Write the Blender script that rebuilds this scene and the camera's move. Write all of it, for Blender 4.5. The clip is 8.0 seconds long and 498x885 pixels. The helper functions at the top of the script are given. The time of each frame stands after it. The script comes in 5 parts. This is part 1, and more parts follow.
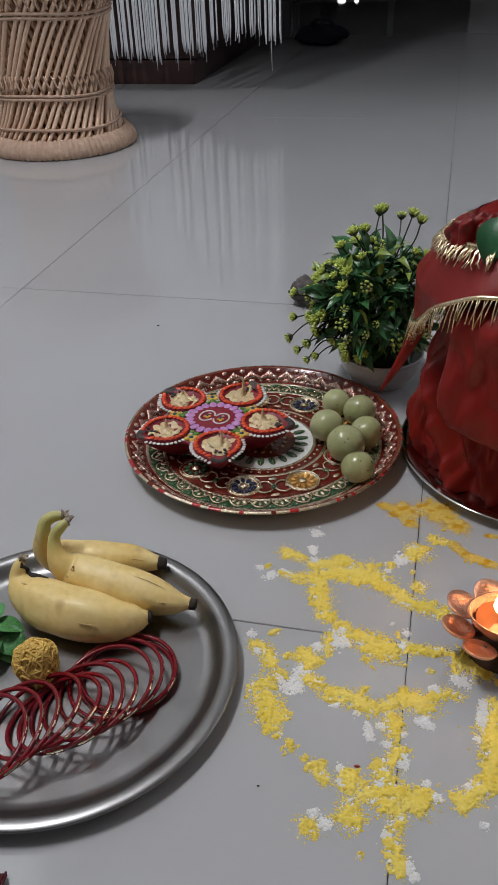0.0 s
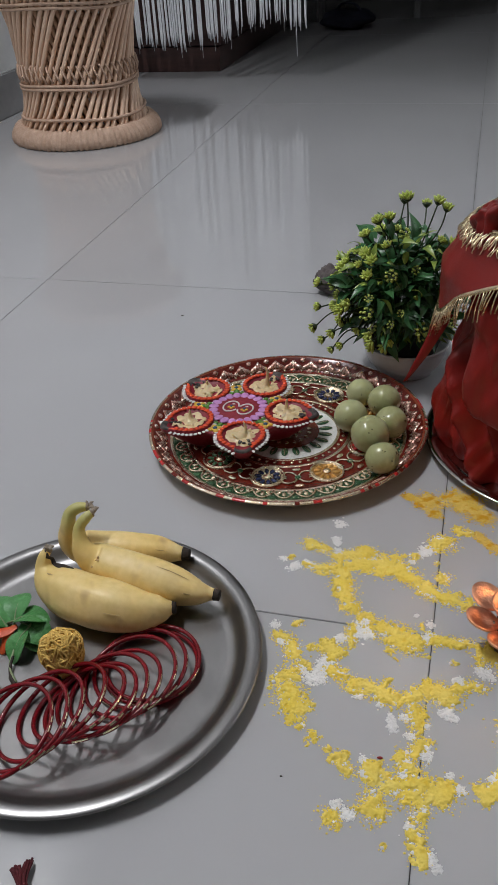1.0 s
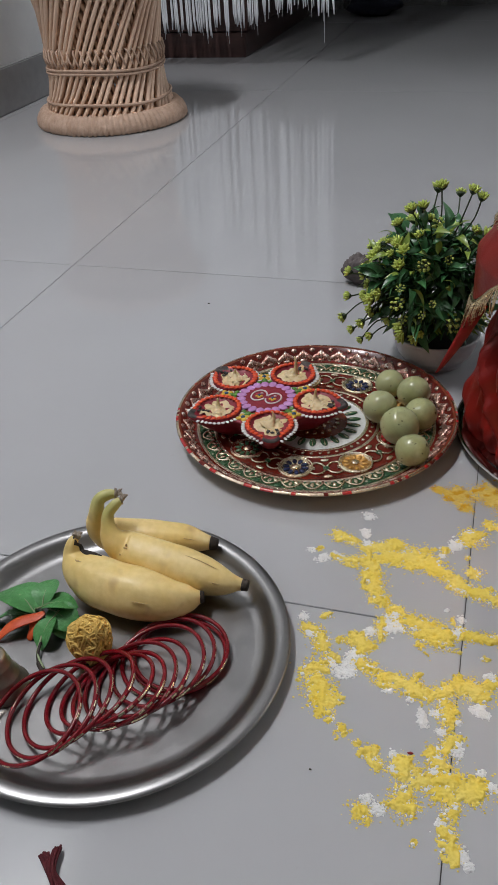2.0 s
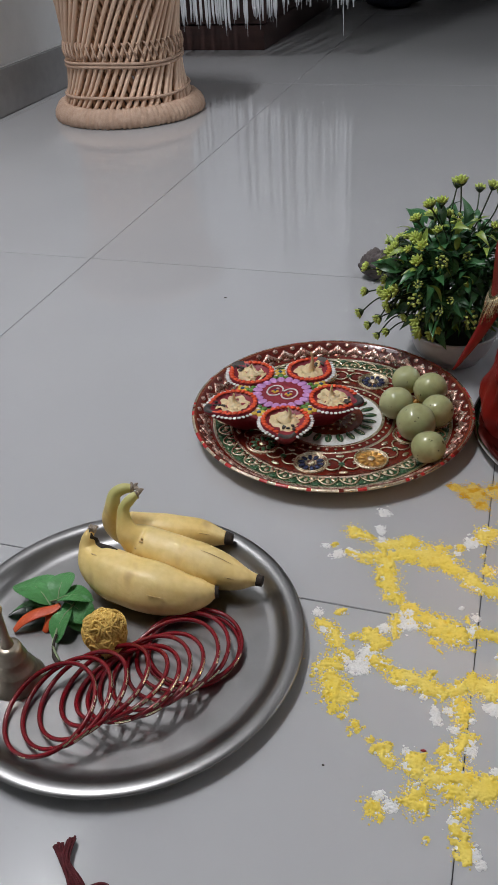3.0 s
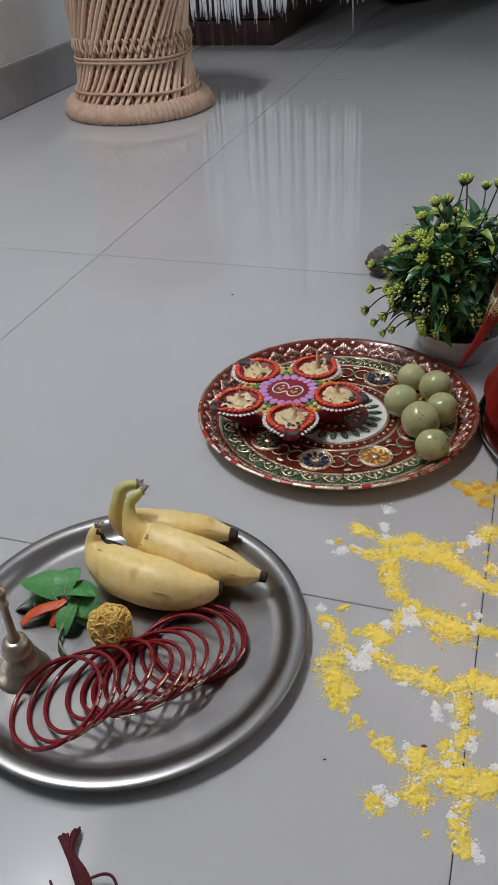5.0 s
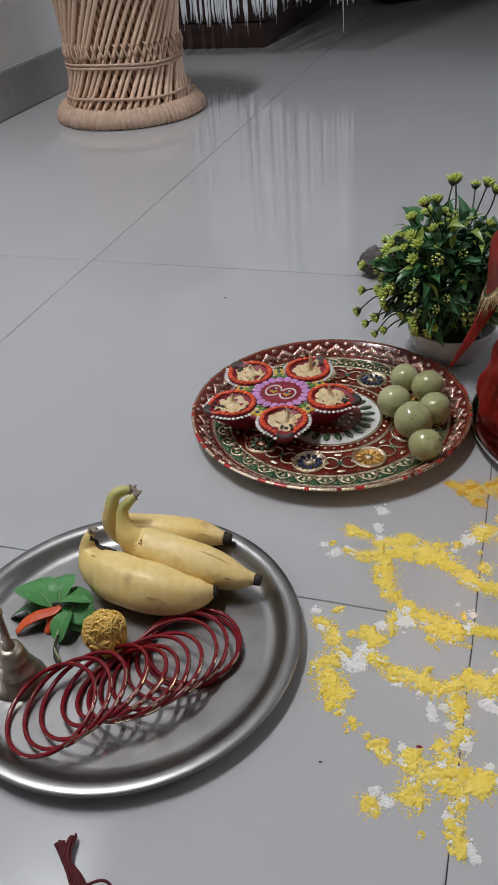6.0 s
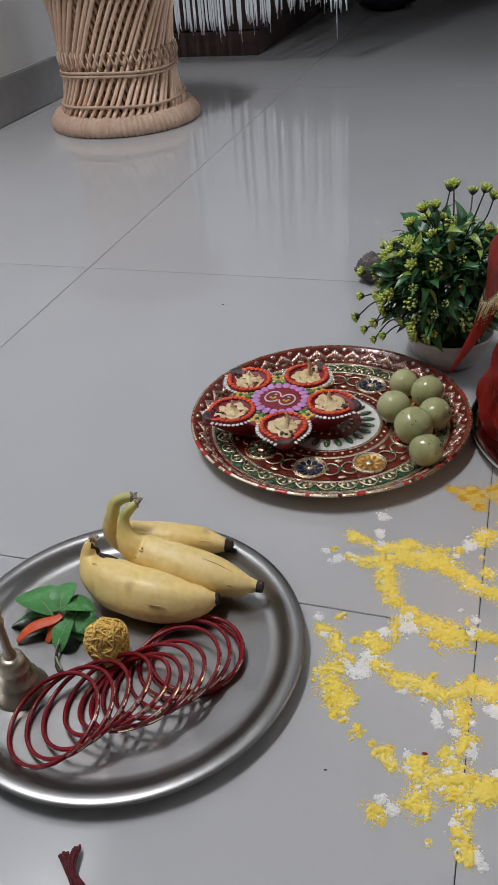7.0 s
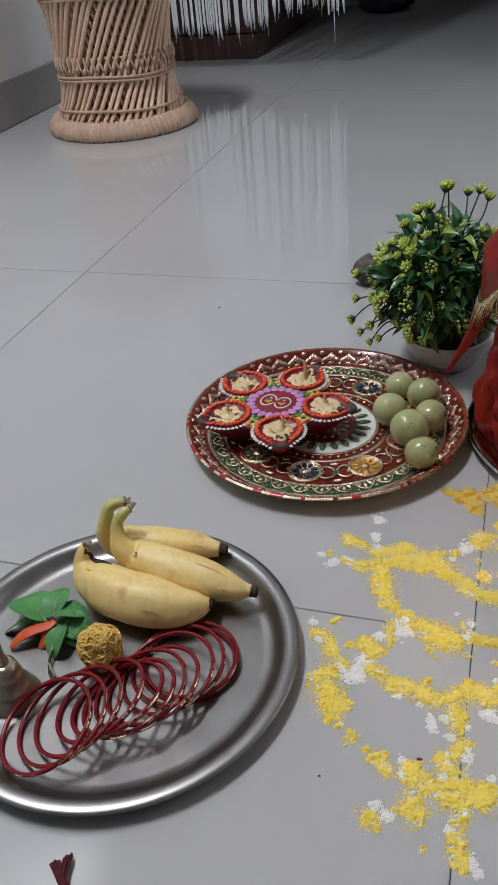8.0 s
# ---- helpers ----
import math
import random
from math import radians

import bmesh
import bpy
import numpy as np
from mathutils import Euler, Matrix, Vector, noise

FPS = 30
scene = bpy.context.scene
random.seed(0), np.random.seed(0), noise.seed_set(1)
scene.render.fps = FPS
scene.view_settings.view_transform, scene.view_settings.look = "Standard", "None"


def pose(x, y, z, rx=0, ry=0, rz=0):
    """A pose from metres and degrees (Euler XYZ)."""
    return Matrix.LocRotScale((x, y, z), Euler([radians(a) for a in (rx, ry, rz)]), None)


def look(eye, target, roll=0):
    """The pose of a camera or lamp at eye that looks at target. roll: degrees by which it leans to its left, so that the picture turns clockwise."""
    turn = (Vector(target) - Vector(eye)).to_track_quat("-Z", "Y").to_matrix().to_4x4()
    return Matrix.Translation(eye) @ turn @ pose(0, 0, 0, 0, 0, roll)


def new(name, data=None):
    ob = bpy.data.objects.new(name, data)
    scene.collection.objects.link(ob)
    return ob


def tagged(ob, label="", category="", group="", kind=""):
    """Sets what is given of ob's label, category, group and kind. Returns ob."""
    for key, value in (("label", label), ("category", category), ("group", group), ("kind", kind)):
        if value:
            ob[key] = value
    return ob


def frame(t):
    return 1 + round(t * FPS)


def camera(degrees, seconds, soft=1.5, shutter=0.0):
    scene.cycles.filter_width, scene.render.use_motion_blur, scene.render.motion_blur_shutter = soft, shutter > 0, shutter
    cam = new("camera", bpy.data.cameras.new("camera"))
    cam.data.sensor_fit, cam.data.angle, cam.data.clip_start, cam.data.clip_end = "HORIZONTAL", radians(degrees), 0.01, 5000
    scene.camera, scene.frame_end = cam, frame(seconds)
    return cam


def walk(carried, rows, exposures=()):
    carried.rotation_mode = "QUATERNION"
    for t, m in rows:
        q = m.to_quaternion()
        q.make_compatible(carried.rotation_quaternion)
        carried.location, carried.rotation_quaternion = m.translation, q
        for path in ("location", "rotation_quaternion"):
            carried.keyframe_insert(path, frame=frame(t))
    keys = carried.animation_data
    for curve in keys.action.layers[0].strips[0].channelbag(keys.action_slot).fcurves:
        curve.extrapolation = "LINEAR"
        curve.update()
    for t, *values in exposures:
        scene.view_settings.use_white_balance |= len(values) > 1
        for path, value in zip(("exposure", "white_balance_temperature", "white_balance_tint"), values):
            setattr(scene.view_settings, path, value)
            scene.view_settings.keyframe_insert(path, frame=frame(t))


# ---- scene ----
cam = camera(33.5, 8.0)
PATH = [
    (0, (0.597, -0.442, 0.455), (0.186, 1.191, -0.623), -2.3),
    (0.5, (0.601, -0.442, 0.456), (0.161, 1.178, -0.632), -2.7),
    (1, (0.599, -0.44, 0.457), (0.129, 1.163, -0.643), -3.6),
    (1.5, (0.589, -0.438, 0.454), (0.103, 1.152, -0.657), -3.4),
    (3, (0.585, -0.438, 0.456), (0.05, 1.123, -0.675), -3.5),
    (3.5, (0.585, -0.436, 0.457), (0.042, 1.119, -0.678), -3.1),
    (4, (0.585, -0.438, 0.455), (0.039, 1.115, -0.681), -2.8),
    (4.5, (0.586, -0.441, 0.458), (0.036, 1.108, -0.682), -3.2),
    (6, (0.596, -0.438, 0.462), (0.04, 1.111, -0.675), -4.8),
    (6.5, (0.593, -0.438, 0.462), (0.04, 1.116, -0.669), -5.1),
    (7, (0.591, -0.438, 0.461), (0.045, 1.123, -0.663), -4.9),
    (7.5, (0.595, -0.436, 0.462), (0.043, 1.127, -0.657), -5.2),
    (8, (0.597, -0.433, 0.459), (0.043, 1.131, -0.659), -5.4),
]
walk(cam, [(t, look(eye, target, roll)) for t, eye, target, roll in PATH], [(0, -0.2), (1.5, -0.1), (3.0, 0.0), (8.0, 0.0)])

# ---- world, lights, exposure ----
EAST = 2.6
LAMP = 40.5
SIDE_FILL = 7.5
scene.view_settings.exposure = 0.0
world = bpy.data.worlds.new("sky")
scene.world = world
world.use_nodes = True
sky = world.node_tree.nodes.new("ShaderNodeTexSky")
sky.sky_type, sky.sun_disc = "NISHITA", False
sky.sun_elevation, sky.sun_rotation = radians(35), radians(200)
world.node_tree.links.new(sky.outputs[0], world.node_tree.nodes["Background"].inputs[0])
world.node_tree.nodes["Background"].inputs[1].default_value = 0.08


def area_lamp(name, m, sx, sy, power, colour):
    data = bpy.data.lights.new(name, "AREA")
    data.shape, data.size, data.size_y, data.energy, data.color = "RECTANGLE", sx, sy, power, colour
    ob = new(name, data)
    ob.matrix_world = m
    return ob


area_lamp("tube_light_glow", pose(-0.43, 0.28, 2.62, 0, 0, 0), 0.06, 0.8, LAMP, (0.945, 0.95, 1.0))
# added fill from the unseen east side, lifts the west wall and left floor
area_lamp("unseen_side_fill", pose(EAST - 0.02, 1.3, 1.55, 0, 90, 0), 1.05, 1.3, SIDE_FILL, (0.925, 0.945, 0.99))


# ---- materials ----
def node(nt, kind, **values):
    n = nt.nodes.new(kind)
    for key, value in values.items():
        n.inputs[key].default_value = value
    return n


def ramp(nt, source, a, b, lo=0.0, hi=1.0):
    n = node(nt, "ShaderNodeMapRange", **{"From Min": a, "From Max": b, "To Min": lo, "To Max": hi})
    nt.links.new(source, n.inputs["Value"])
    return n.outputs[0]


def mixed(nt, fac, a, b):
    n = nt.nodes.new("ShaderNodeMix")
    n.data_type = "RGBA"
    for value, socket in ((a, n.inputs[6]), (b, n.inputs[7])):
        if isinstance(value, tuple):
            socket.default_value = (*value, 1)
        else:
            nt.links.new(value, socket)
    if isinstance(fac, float):
        n.inputs[0].default_value = fac
    else:
        nt.links.new(fac, n.inputs[0])
    return n.outputs[2]


def noise_of(nt, scale, detail=3.0, stretch=(1, 1, 1), kind="Object"):
    co = nt.nodes.new("ShaderNodeTexCoord")
    mp = node(nt, "ShaderNodeMapping", Scale=stretch)
    nt.links.new(co.outputs[kind], mp.inputs[0])
    n = node(nt, "ShaderNodeTexNoise", Scale=scale, Detail=detail)
    nt.links.new(mp.outputs[0], n.inputs["Vector"])
    return n.outputs["Fac"]


def surface(name, c1, c2, scale=20.0, rough=(0.4, 0.6), metal=0.0, bump=0.0, bump_scale=200.0, stretch=(1, 1, 1),
            spots=None, spot_scale=300.0, spot_edge=(0.66, 0.72), vary=0.0, spec=0.5, sub=0.0, through_light=0.0, coat=0.0, sheen=0.0):
    """A node material: two colours mixed at two scales, uneven roughness, fine relief, optional spots."""
    m = bpy.data.materials.new(name)
    m.use_nodes = True
    nt = m.node_tree
    p = nt.nodes["Principled BSDF"]
    big, small = noise_of(nt, scale, 4.0, stretch), noise_of(nt, scale * 7.0, 3.0, stretch)
    colour = mixed(nt, ramp(nt, big, 0.3, 0.7), c1, c2)
    colour = mixed(nt, ramp(nt, small, 0.35, 0.75, 0.0, 0.45), colour, tuple(0.8 * x for x in c1))
    if spots:
        colour = mixed(nt, ramp(nt, noise_of(nt, spot_scale, 2.0), *spot_edge), colour, spots)
    if vary:
        info = nt.nodes.new("ShaderNodeObjectInfo")
        colour = mixed(nt, ramp(nt, info.outputs["Random"], 0, 1, 0, vary), colour, c2)
    nt.links.new(colour, p.inputs["Base Color"])
    nt.links.new(ramp(nt, small, 0.3, 0.7, *rough), p.inputs["Roughness"])
    p.inputs["Metallic"].default_value = metal
    p.inputs["Specular IOR Level"].default_value = spec
    p.inputs["Subsurface Weight"].default_value = sub
    p.inputs["Subsurface Radius"].default_value = (0.006, 0.004, 0.002)
    p.inputs["Transmission Weight"].default_value = through_light
    p.inputs["Coat Weight"].default_value = coat
    p.inputs["Coat Roughness"].default_value = 0.1
    p.inputs["Sheen Weight"].default_value = sheen
    if bump:
        b = node(nt, "ShaderNodeBump", Strength=bump, Distance=0.001)
        nt.links.new(noise_of(nt, bump_scale, 4.0, stretch), b.inputs["Height"])
        nt.links.new(b.outputs[0], p.inputs["Normal"])
    return m


def tile_material():
    m = surface("glazed_tile", (0.47, 0.46, 0.455), (0.5, 0.49, 0.485), 2.5, (0.05, 0.085), vary=0.25, spec=0.75, coat=0.12)
    nt = m.node_tree
    p = nt.nodes["Principled BSDF"]
    info = nt.nodes.new("ShaderNodeObjectInfo")
    cloudy = mixed(nt, ramp(nt, noise_of(nt, 3.0, 2.0), 0.3, 0.7), (0.43, 0.432, 0.438), (0.46, 0.462, 0.468))
    speck = mixed(nt, ramp(nt, noise_of(nt, 160.0, 2.0), 0.7, 0.76, 0.0, 0.25), cloudy, (0.4, 0.39, 0.38))
    nt.links.new(mixed(nt, ramp(nt, info.outputs["Random"], 0, 1, 0, 0.3), speck, (0.44, 0.442, 0.448)), p.inputs["Base Color"])
    p.inputs["Coat Roughness"].default_value = 0.075
    p.inputs["Coat IOR"].default_value = 1.6
    b = node(nt, "ShaderNodeBump", Strength=0.015, Distance=0.002)
    nt.links.new(noise_of(nt, 6.0, 2.0), b.inputs["Height"])
    nt.links.new(b.outputs[0], p.inputs["Normal"])
    return m


def steel_material(name, tone, rough, rings):
    m = surface(name, tone, tuple(0.9 * x for x in tone), 7.0, rough, 1.0)
    nt = m.node_tree
    p = nt.nodes["Principled BSDF"]
    co = nt.nodes.new("ShaderNodeTexCoord")
    flat = nt.nodes.new("ShaderNodeVectorMath")
    flat.operation = "MULTIPLY"
    flat.inputs[1].default_value = (1, 1, 0)
    nt.links.new(co.outputs["Object"], flat.inputs[0])
    length = nt.nodes.new("ShaderNodeVectorMath")
    length.operation = "LENGTH"
    nt.links.new(flat.outputs[0], length.inputs[0])
    n = nt.nodes.new("ShaderNodeTexNoise")
    n.noise_dimensions = "1D"
    n.inputs["Scale"].default_value = rings
    nt.links.new(length.outputs["Value"], n.inputs["W"])
    b = node(nt, "ShaderNodeBump", Strength=0.05, Distance=0.0003)
    nt.links.new(n.outputs["Fac"], b.inputs["Height"])
    nt.links.new(b.outputs[0], p.inputs["Normal"])
    return m


def banana_material():
    """Ripe yellow skin that turns green towards the stem end, with brown flecks."""
    m = surface("banana_skin", (0.85, 0.61, 0.2), (0.9, 0.71, 0.34), 26.0, (0.36, 0.52), bump=0.2, bump_scale=180.0,
                spots=(0.6, 0.4, 0.17), spot_scale=40.0, spot_edge=(0.62, 0.74), sub=0.08)
    nt = m.node_tree
    p = nt.nodes["Principled BSDF"]
    ripe = p.inputs["Base Color"].links[0].from_socket
    co = nt.nodes.new("ShaderNodeTexCoord")
    xyz = nt.nodes.new("ShaderNodeSeparateXYZ")
    nt.links.new(co.outputs["Object"], xyz.inputs[0])
    green = ramp(nt, xyz.outputs["Z"], 0.044, 0.06, 0.0, 0.72)
    nt.links.new(mixed(nt, green, ripe, (0.42, 0.46, 0.16)), p.inputs["Base Color"])
    return m


def glow_material(name, colour, strength):
    m = bpy.data.materials.new(name)
    m.use_nodes = True
    p = m.node_tree.nodes["Principled BSDF"]
    p.inputs["Emission Color"].default_value = (*colour, 1)
    p.inputs["Emission Strength"].default_value = strength
    return m


def glass_material(name, c1, c2):
    m = surface(name, c1, c2, 60.0, (0.06, 0.14), spec=0.6)
    p = m.node_tree.nodes["Principled BSDF"]
    p.inputs["Transmission Weight"].default_value = 0.4
    p.inputs["IOR"].default_value = 1.5
    return m


M = {
    "tile": tile_material(),
    "grout": surface("dark_grout", (0.035, 0.032, 0.03), (0.3, 0.29, 0.28), 28.0, (0.8, 0.95)),
    "paint": surface("white_wall_paint", (0.84, 0.86, 0.85), (0.87, 0.88, 0.87), 1.5, (0.6, 0.75), bump=0.1, bump_scale=120.0),
    "ceiling": surface("ceiling_paint", (0.68, 0.68, 0.67), (0.72, 0.72, 0.71), 1.2, (0.8, 0.9), bump=0.08, bump_scale=90.0),
    # only on walls out of view; tone made up to cut bounced light
    "beige": surface("grey_beige_wall_paint", (0.4, 0.39, 0.37), (0.44, 0.43, 0.41), 1.5, (0.6, 0.75), bump=0.1, bump_scale=120.0),
    "granite": surface("grey_skirting_stone", (0.33, 0.33, 0.33), (0.38, 0.38, 0.375), 6.0, (0.3, 0.42), bump=0.05),
    # walls of the unlit room beyond: its darkness is put into this colour
    "darkwall": surface("dark_room_brown", (0.035, 0.028, 0.026), (0.05, 0.04, 0.035), 3.0, (0.5, 0.7), stretch=(1, 1, 0.1)),
    "wood": surface("dark_stained_wood", (0.075, 0.035, 0.03), (0.045, 0.022, 0.02), 8.0, (0.35, 0.5), bump=0.1, bump_scale=60.0, stretch=(1, 1, 8)),
    "thread": surface("white_cotton_thread", (0.88, 0.9, 0.92), (0.8, 0.83, 0.87), 12.0, (0.85, 0.95), vary=0.5, stretch=(6, 6, 0.5)),
    "chrome": surface("chrome_tube", (0.6, 0.6, 0.62), (0.5, 0.5, 0.52), 20.0, (0.1, 0.2), 1.0),
    "navy": surface("navy_fabric", (0.006, 0.008, 0.02), (0.01, 0.013, 0.03), 40.0, (0.7, 0.9), bump=0.4),
    "steel": steel_material("brushed_steel", (0.33, 0.322, 0.318), (0.29, 0.37), 900.0),
    "darksteel": steel_material("dull_steel", (0.5, 0.48, 0.46), (0.04, 0.09), 700.0),
    "banana": banana_material(),
    "char": surface("dried_black_tip", (0.02, 0.015, 0.012), (0.05, 0.035, 0.025), 120.0, (0.7, 0.9), bump=0.6),
    "husk": surface("dried_stem_end", (0.42, 0.36, 0.28), (0.14, 0.09, 0.06), 160.0, (0.8, 0.95), bump=0.6),
    "bangle": glass_material("red_glass", (0.33, 0.01, 0.02), (0.26, 0.007, 0.015)),
    "foil": surface("gold_foil", (0.9, 0.78, 0.55), (0.8, 0.62, 0.36), 150.0, (0.15, 0.35), 1.0, bump=0.3),
    "brass": surface("aged_white_brass", (0.55, 0.48, 0.39), (0.5, 0.43, 0.34), 60.0, (0.3, 0.4), 0.95),
    "ochre": surface("ochre_cotton_thread", (0.74, 0.46, 0.1), (0.84, 0.58, 0.18), 90.0, (0.85, 0.95), bump=0.5, bump_scale=1500.0),
    "mint": surface("fresh_mint_leaf", (0.035, 0.16, 0.035), (0.09, 0.3, 0.09), 70.0, (0.35, 0.55), bump=0.9, bump_scale=260.0, vary=0.6, sub=0.05),
    "mintstem": surface("mint_stem", (0.2, 0.28, 0.13), (0.3, 0.36, 0.2), 80.0, (0.5, 0.6)),
    "chili": surface("orange_red_petal", (0.6, 0.07, 0.015), (0.7, 0.12, 0.02), 80.0, (0.4, 0.6), sub=0.1),
    "amla": surface("gooseberry_skin", (0.32, 0.335, 0.14), (0.48, 0.49, 0.27), 32.0, (0.16, 0.26), spots=(0.08, 0.07, 0.03), spot_scale=190.0, spot_edge=(0.68, 0.71), sub=0.25, vary=0.7),
    "lac_red": surface("dark_red_enamel", (0.1, 0.012, 0.008), (0.17, 0.02, 0.012), 40.0, (0.14, 0.26), spec=0.5, bump=0.15, bump_scale=260.0),
    "lac_bright": surface("bright_red_enamel", (0.5, 0.03, 0.025), (0.4, 0.02, 0.02), 90.0, (0.18, 0.3), coat=0.2),
    "lac_brown": surface("red_brown_enamel", (0.15, 0.028, 0.014), (0.24, 0.06, 0.03), 60.0, (0.15, 0.3), spec=0.5, bump=0.15, bump_scale=260.0),
    "gold": surface("pale_gold_leaf", (0.86, 0.76, 0.58), (0.66, 0.5, 0.32), 150.0, (0.12, 0.3), 1.0, bump=0.7, bump_scale=800.0, spots=(0.3, 0.15, 0.08), spot_scale=420.0, spot_edge=(0.64, 0.7)),
    "rosegold": surface("rose_copper_foil", (0.64, 0.42, 0.34), (0.4, 0.14, 0.1), 120.0, (0.16, 0.34), 0.8, bump=0.6, bump_scale=500.0, spots=(0.86, 0.76, 0.64), spot_scale=260.0, spot_edge=(0.55, 0.65)),
    "lac_green": surface("green_enamel", (0.02, 0.07, 0.03), (0.05, 0.12, 0.05), 150.0, (0.2, 0.35), spec=0.35, spots=(0.45, 0.42, 0.3), spot_scale=380.0, spot_edge=(0.62, 0.68), bump=0.4, bump_scale=600.0),
    "lac_white": surface("white_enamel", (0.72, 0.72, 0.68), (0.66, 0.65, 0.6), 60.0, (0.2, 0.35), coat=0.3),
    "lac_blue": surface("dark_blue_enamel", (0.015, 0.02, 0.07), (0.03, 0.04, 0.1), 90.0, (0.2, 0.3), coat=0.4),
    "amber": surface("amber_enamel", (0.55, 0.28, 0.06), (0.65, 0.38, 0.12), 250.0, (0.25, 0.4), 0.6, bump=0.4, bump_scale=700.0),
    "clay": surface("painted_crimson_clay", (0.27, 0.012, 0.028), (0.2, 0.01, 0.02), 50.0, (0.4, 0.6), bump=0.2),
    "cream": surface("pale_cotton_wax", (0.76, 0.61, 0.36), (0.7, 0.52, 0.28), 70.0, (0.3, 0.5), bump=0.3, bump_scale=300.0, sub=0.3),
    "soot": surface("soot", (0.02, 0.018, 0.018), (0.12, 0.1, 0.09), 130.0, (0.7, 0.9), bump=0.6),
    "p_orange": surface("orange_paint", (0.82, 0.09, 0.02), (0.72, 0.06, 0.015), 90.0, (0.35, 0.5)),
    "p_white": surface("white_paint", (0.8, 0.78, 0.76), (0.72, 0.7, 0.68), 90.0, (0.4, 0.55)),
    "p_lilac": surface("lilac_paint", (0.52, 0.23, 0.52), (0.6, 0.32, 0.6), 70.0, (0.4, 0.55)),
    "p_yellow": surface("yellow_paint", (0.72, 0.46, 0.06), (0.66, 0.4, 0.05), 90.0, (0.35, 0.5)),
    "p_green": surface("green_paint", (0.09, 0.22, 0.03), (0.12, 0.28, 0.05), 90.0, (0.35, 0.5)),
    "p_blue": surface("blue_paint", (0.015, 0.07, 0.16), (0.02, 0.1, 0.2), 90.0, (0.35, 0.5)),
    "yellow": surface("yellow_colour_powder", (0.87, 0.66, 0.1), (0.89, 0.73, 0.2), 60.0, (0.9, 1.0), bump=0.5, bump_scale=900.0, spec=0.1, spots=(0.8, 0.56, 0.06), spot_scale=160.0, spot_edge=(0.58, 0.75)),
    "turmeric": surface("turmeric_powder", (0.7, 0.45, 0.05), (0.78, 0.6, 0.2), 45.0, (0.9, 1.0), bump=0.9, bump_scale=900.0, spec=0.1, spots=(0.62, 0.33, 0.02), spot_scale=120.0, spot_edge=(0.5, 0.62)),
    "white": surface("white_flour", (0.88, 0.87, 0.85), (0.82, 0.81, 0.79), 80.0, (0.9, 1.0), bump=0.8, bump_scale=900.0, spec=0.1),
    # white lowered to grey: the plant pot's shade is put into the colour
    "pot": surface("shaded_white_plastic", (0.64, 0.63, 0.64), (0.58, 0.57, 0.58), 20.0, (0.3, 0.45), sub=0.05),
    "soil": surface("dark_moss_filler", (0.01, 0.014, 0.008), (0.02, 0.02, 0.012), 120.0, (0.85, 0.95), bump=1.0),
    "leaf": surface("glossy_artificial_leaf", (0.02, 0.095, 0.033), (0.055, 0.17, 0.055), 50.0, (0.25, 0.42), bump=0.15, vary=0.7, sub=0.03),
    "leaf2": surface("yellow_green_leaf", (0.16, 0.25, 0.035), (0.26, 0.35, 0.06), 60.0, (0.3, 0.45), bump=0.15, vary=0.5, sub=0.05),
    "bud": surface("yellow_green_bud", (0.46, 0.58, 0.09), (0.6, 0.68, 0.19), 150.0, (0.45, 0.65), vary=0.6, bump=0.3),
    "pstem": surface("dark_green_stem", (0.03, 0.05, 0.02), (0.05, 0.075, 0.03), 60.0, (0.5, 0.6)),
    "cloth": surface("red_satin_cloth", (0.25, 0.009, 0.005), (0.16, 0.006, 0.004), 14.0, (0.3, 0.46), bump=0.25, bump_scale=1400.0, spec=0.35),
    "betel": surface("green_betel_leaf", (0.02, 0.11, 0.04), (0.03, 0.14, 0.05), 30.0, (0.3, 0.45), bump=0.3),
    "copper": surface("hammered_copper", (0.85, 0.46, 0.3), (0.75, 0.38, 0.24), 90.0, (0.38, 0.5), 1.0, bump=0.6, bump_scale=420.0),
    "bronze": surface("dark_bronze", (0.1, 0.06, 0.04), (0.16, 0.09, 0.055), 70.0, (0.3, 0.5), 0.8, bump=0.2),
    "oil": surface("lamp_oil", (0.32, 0.1, 0.04), (0.36, 0.13, 0.05), 30.0, (0.05, 0.1)),
    "flame": glow_material("flame", (1.0, 0.6, 0.22), 18.0),
    "lamp": glow_material("white_lamp", (0.95, 0.98, 1.0), 12.0),
    # glow that imitates glints on the chrome rack; no lamp there
    "spark": glow_material("white_glint_glow", (0.95, 0.98, 1.0), 2.0),
    "maroon": surface("maroon_thread", (0.1, 0.008, 0.012), (0.06, 0.006, 0.01), 200.0, (0.8, 0.95), bump=0.5),
    "cane": surface("peeled_bamboo", (0.76, 0.48, 0.31), (0.86, 0.63, 0.47), 12.0, (0.34, 0.5), bump=0.2, bump_scale=90.0, stretch=(4, 4, 0.6), vary=0.8),
    "cane_in": surface("inner_bamboo", (0.62, 0.38, 0.23), (0.7, 0.46, 0.3), 12.0, (0.5, 0.7), bump=0.2, vary=0.5),
    "rope": surface("bamboo_fibre_wrap", (0.5, 0.33, 0.23), (0.64, 0.46, 0.35), 60.0, (0.6, 0.8), bump=0.9, bump_scale=220.0),
    "lump": surface("grey_brown_dried_root", (0.16, 0.135, 0.13), (0.04, 0.032, 0.034), 70.0, (0.85, 0.95), bump=1.0, bump_scale=300.0),
    "speck": surface("dark_crumb", (0.06, 0.05, 0.04), (0.1, 0.08, 0.06), 90.0, (0.8, 0.9)),
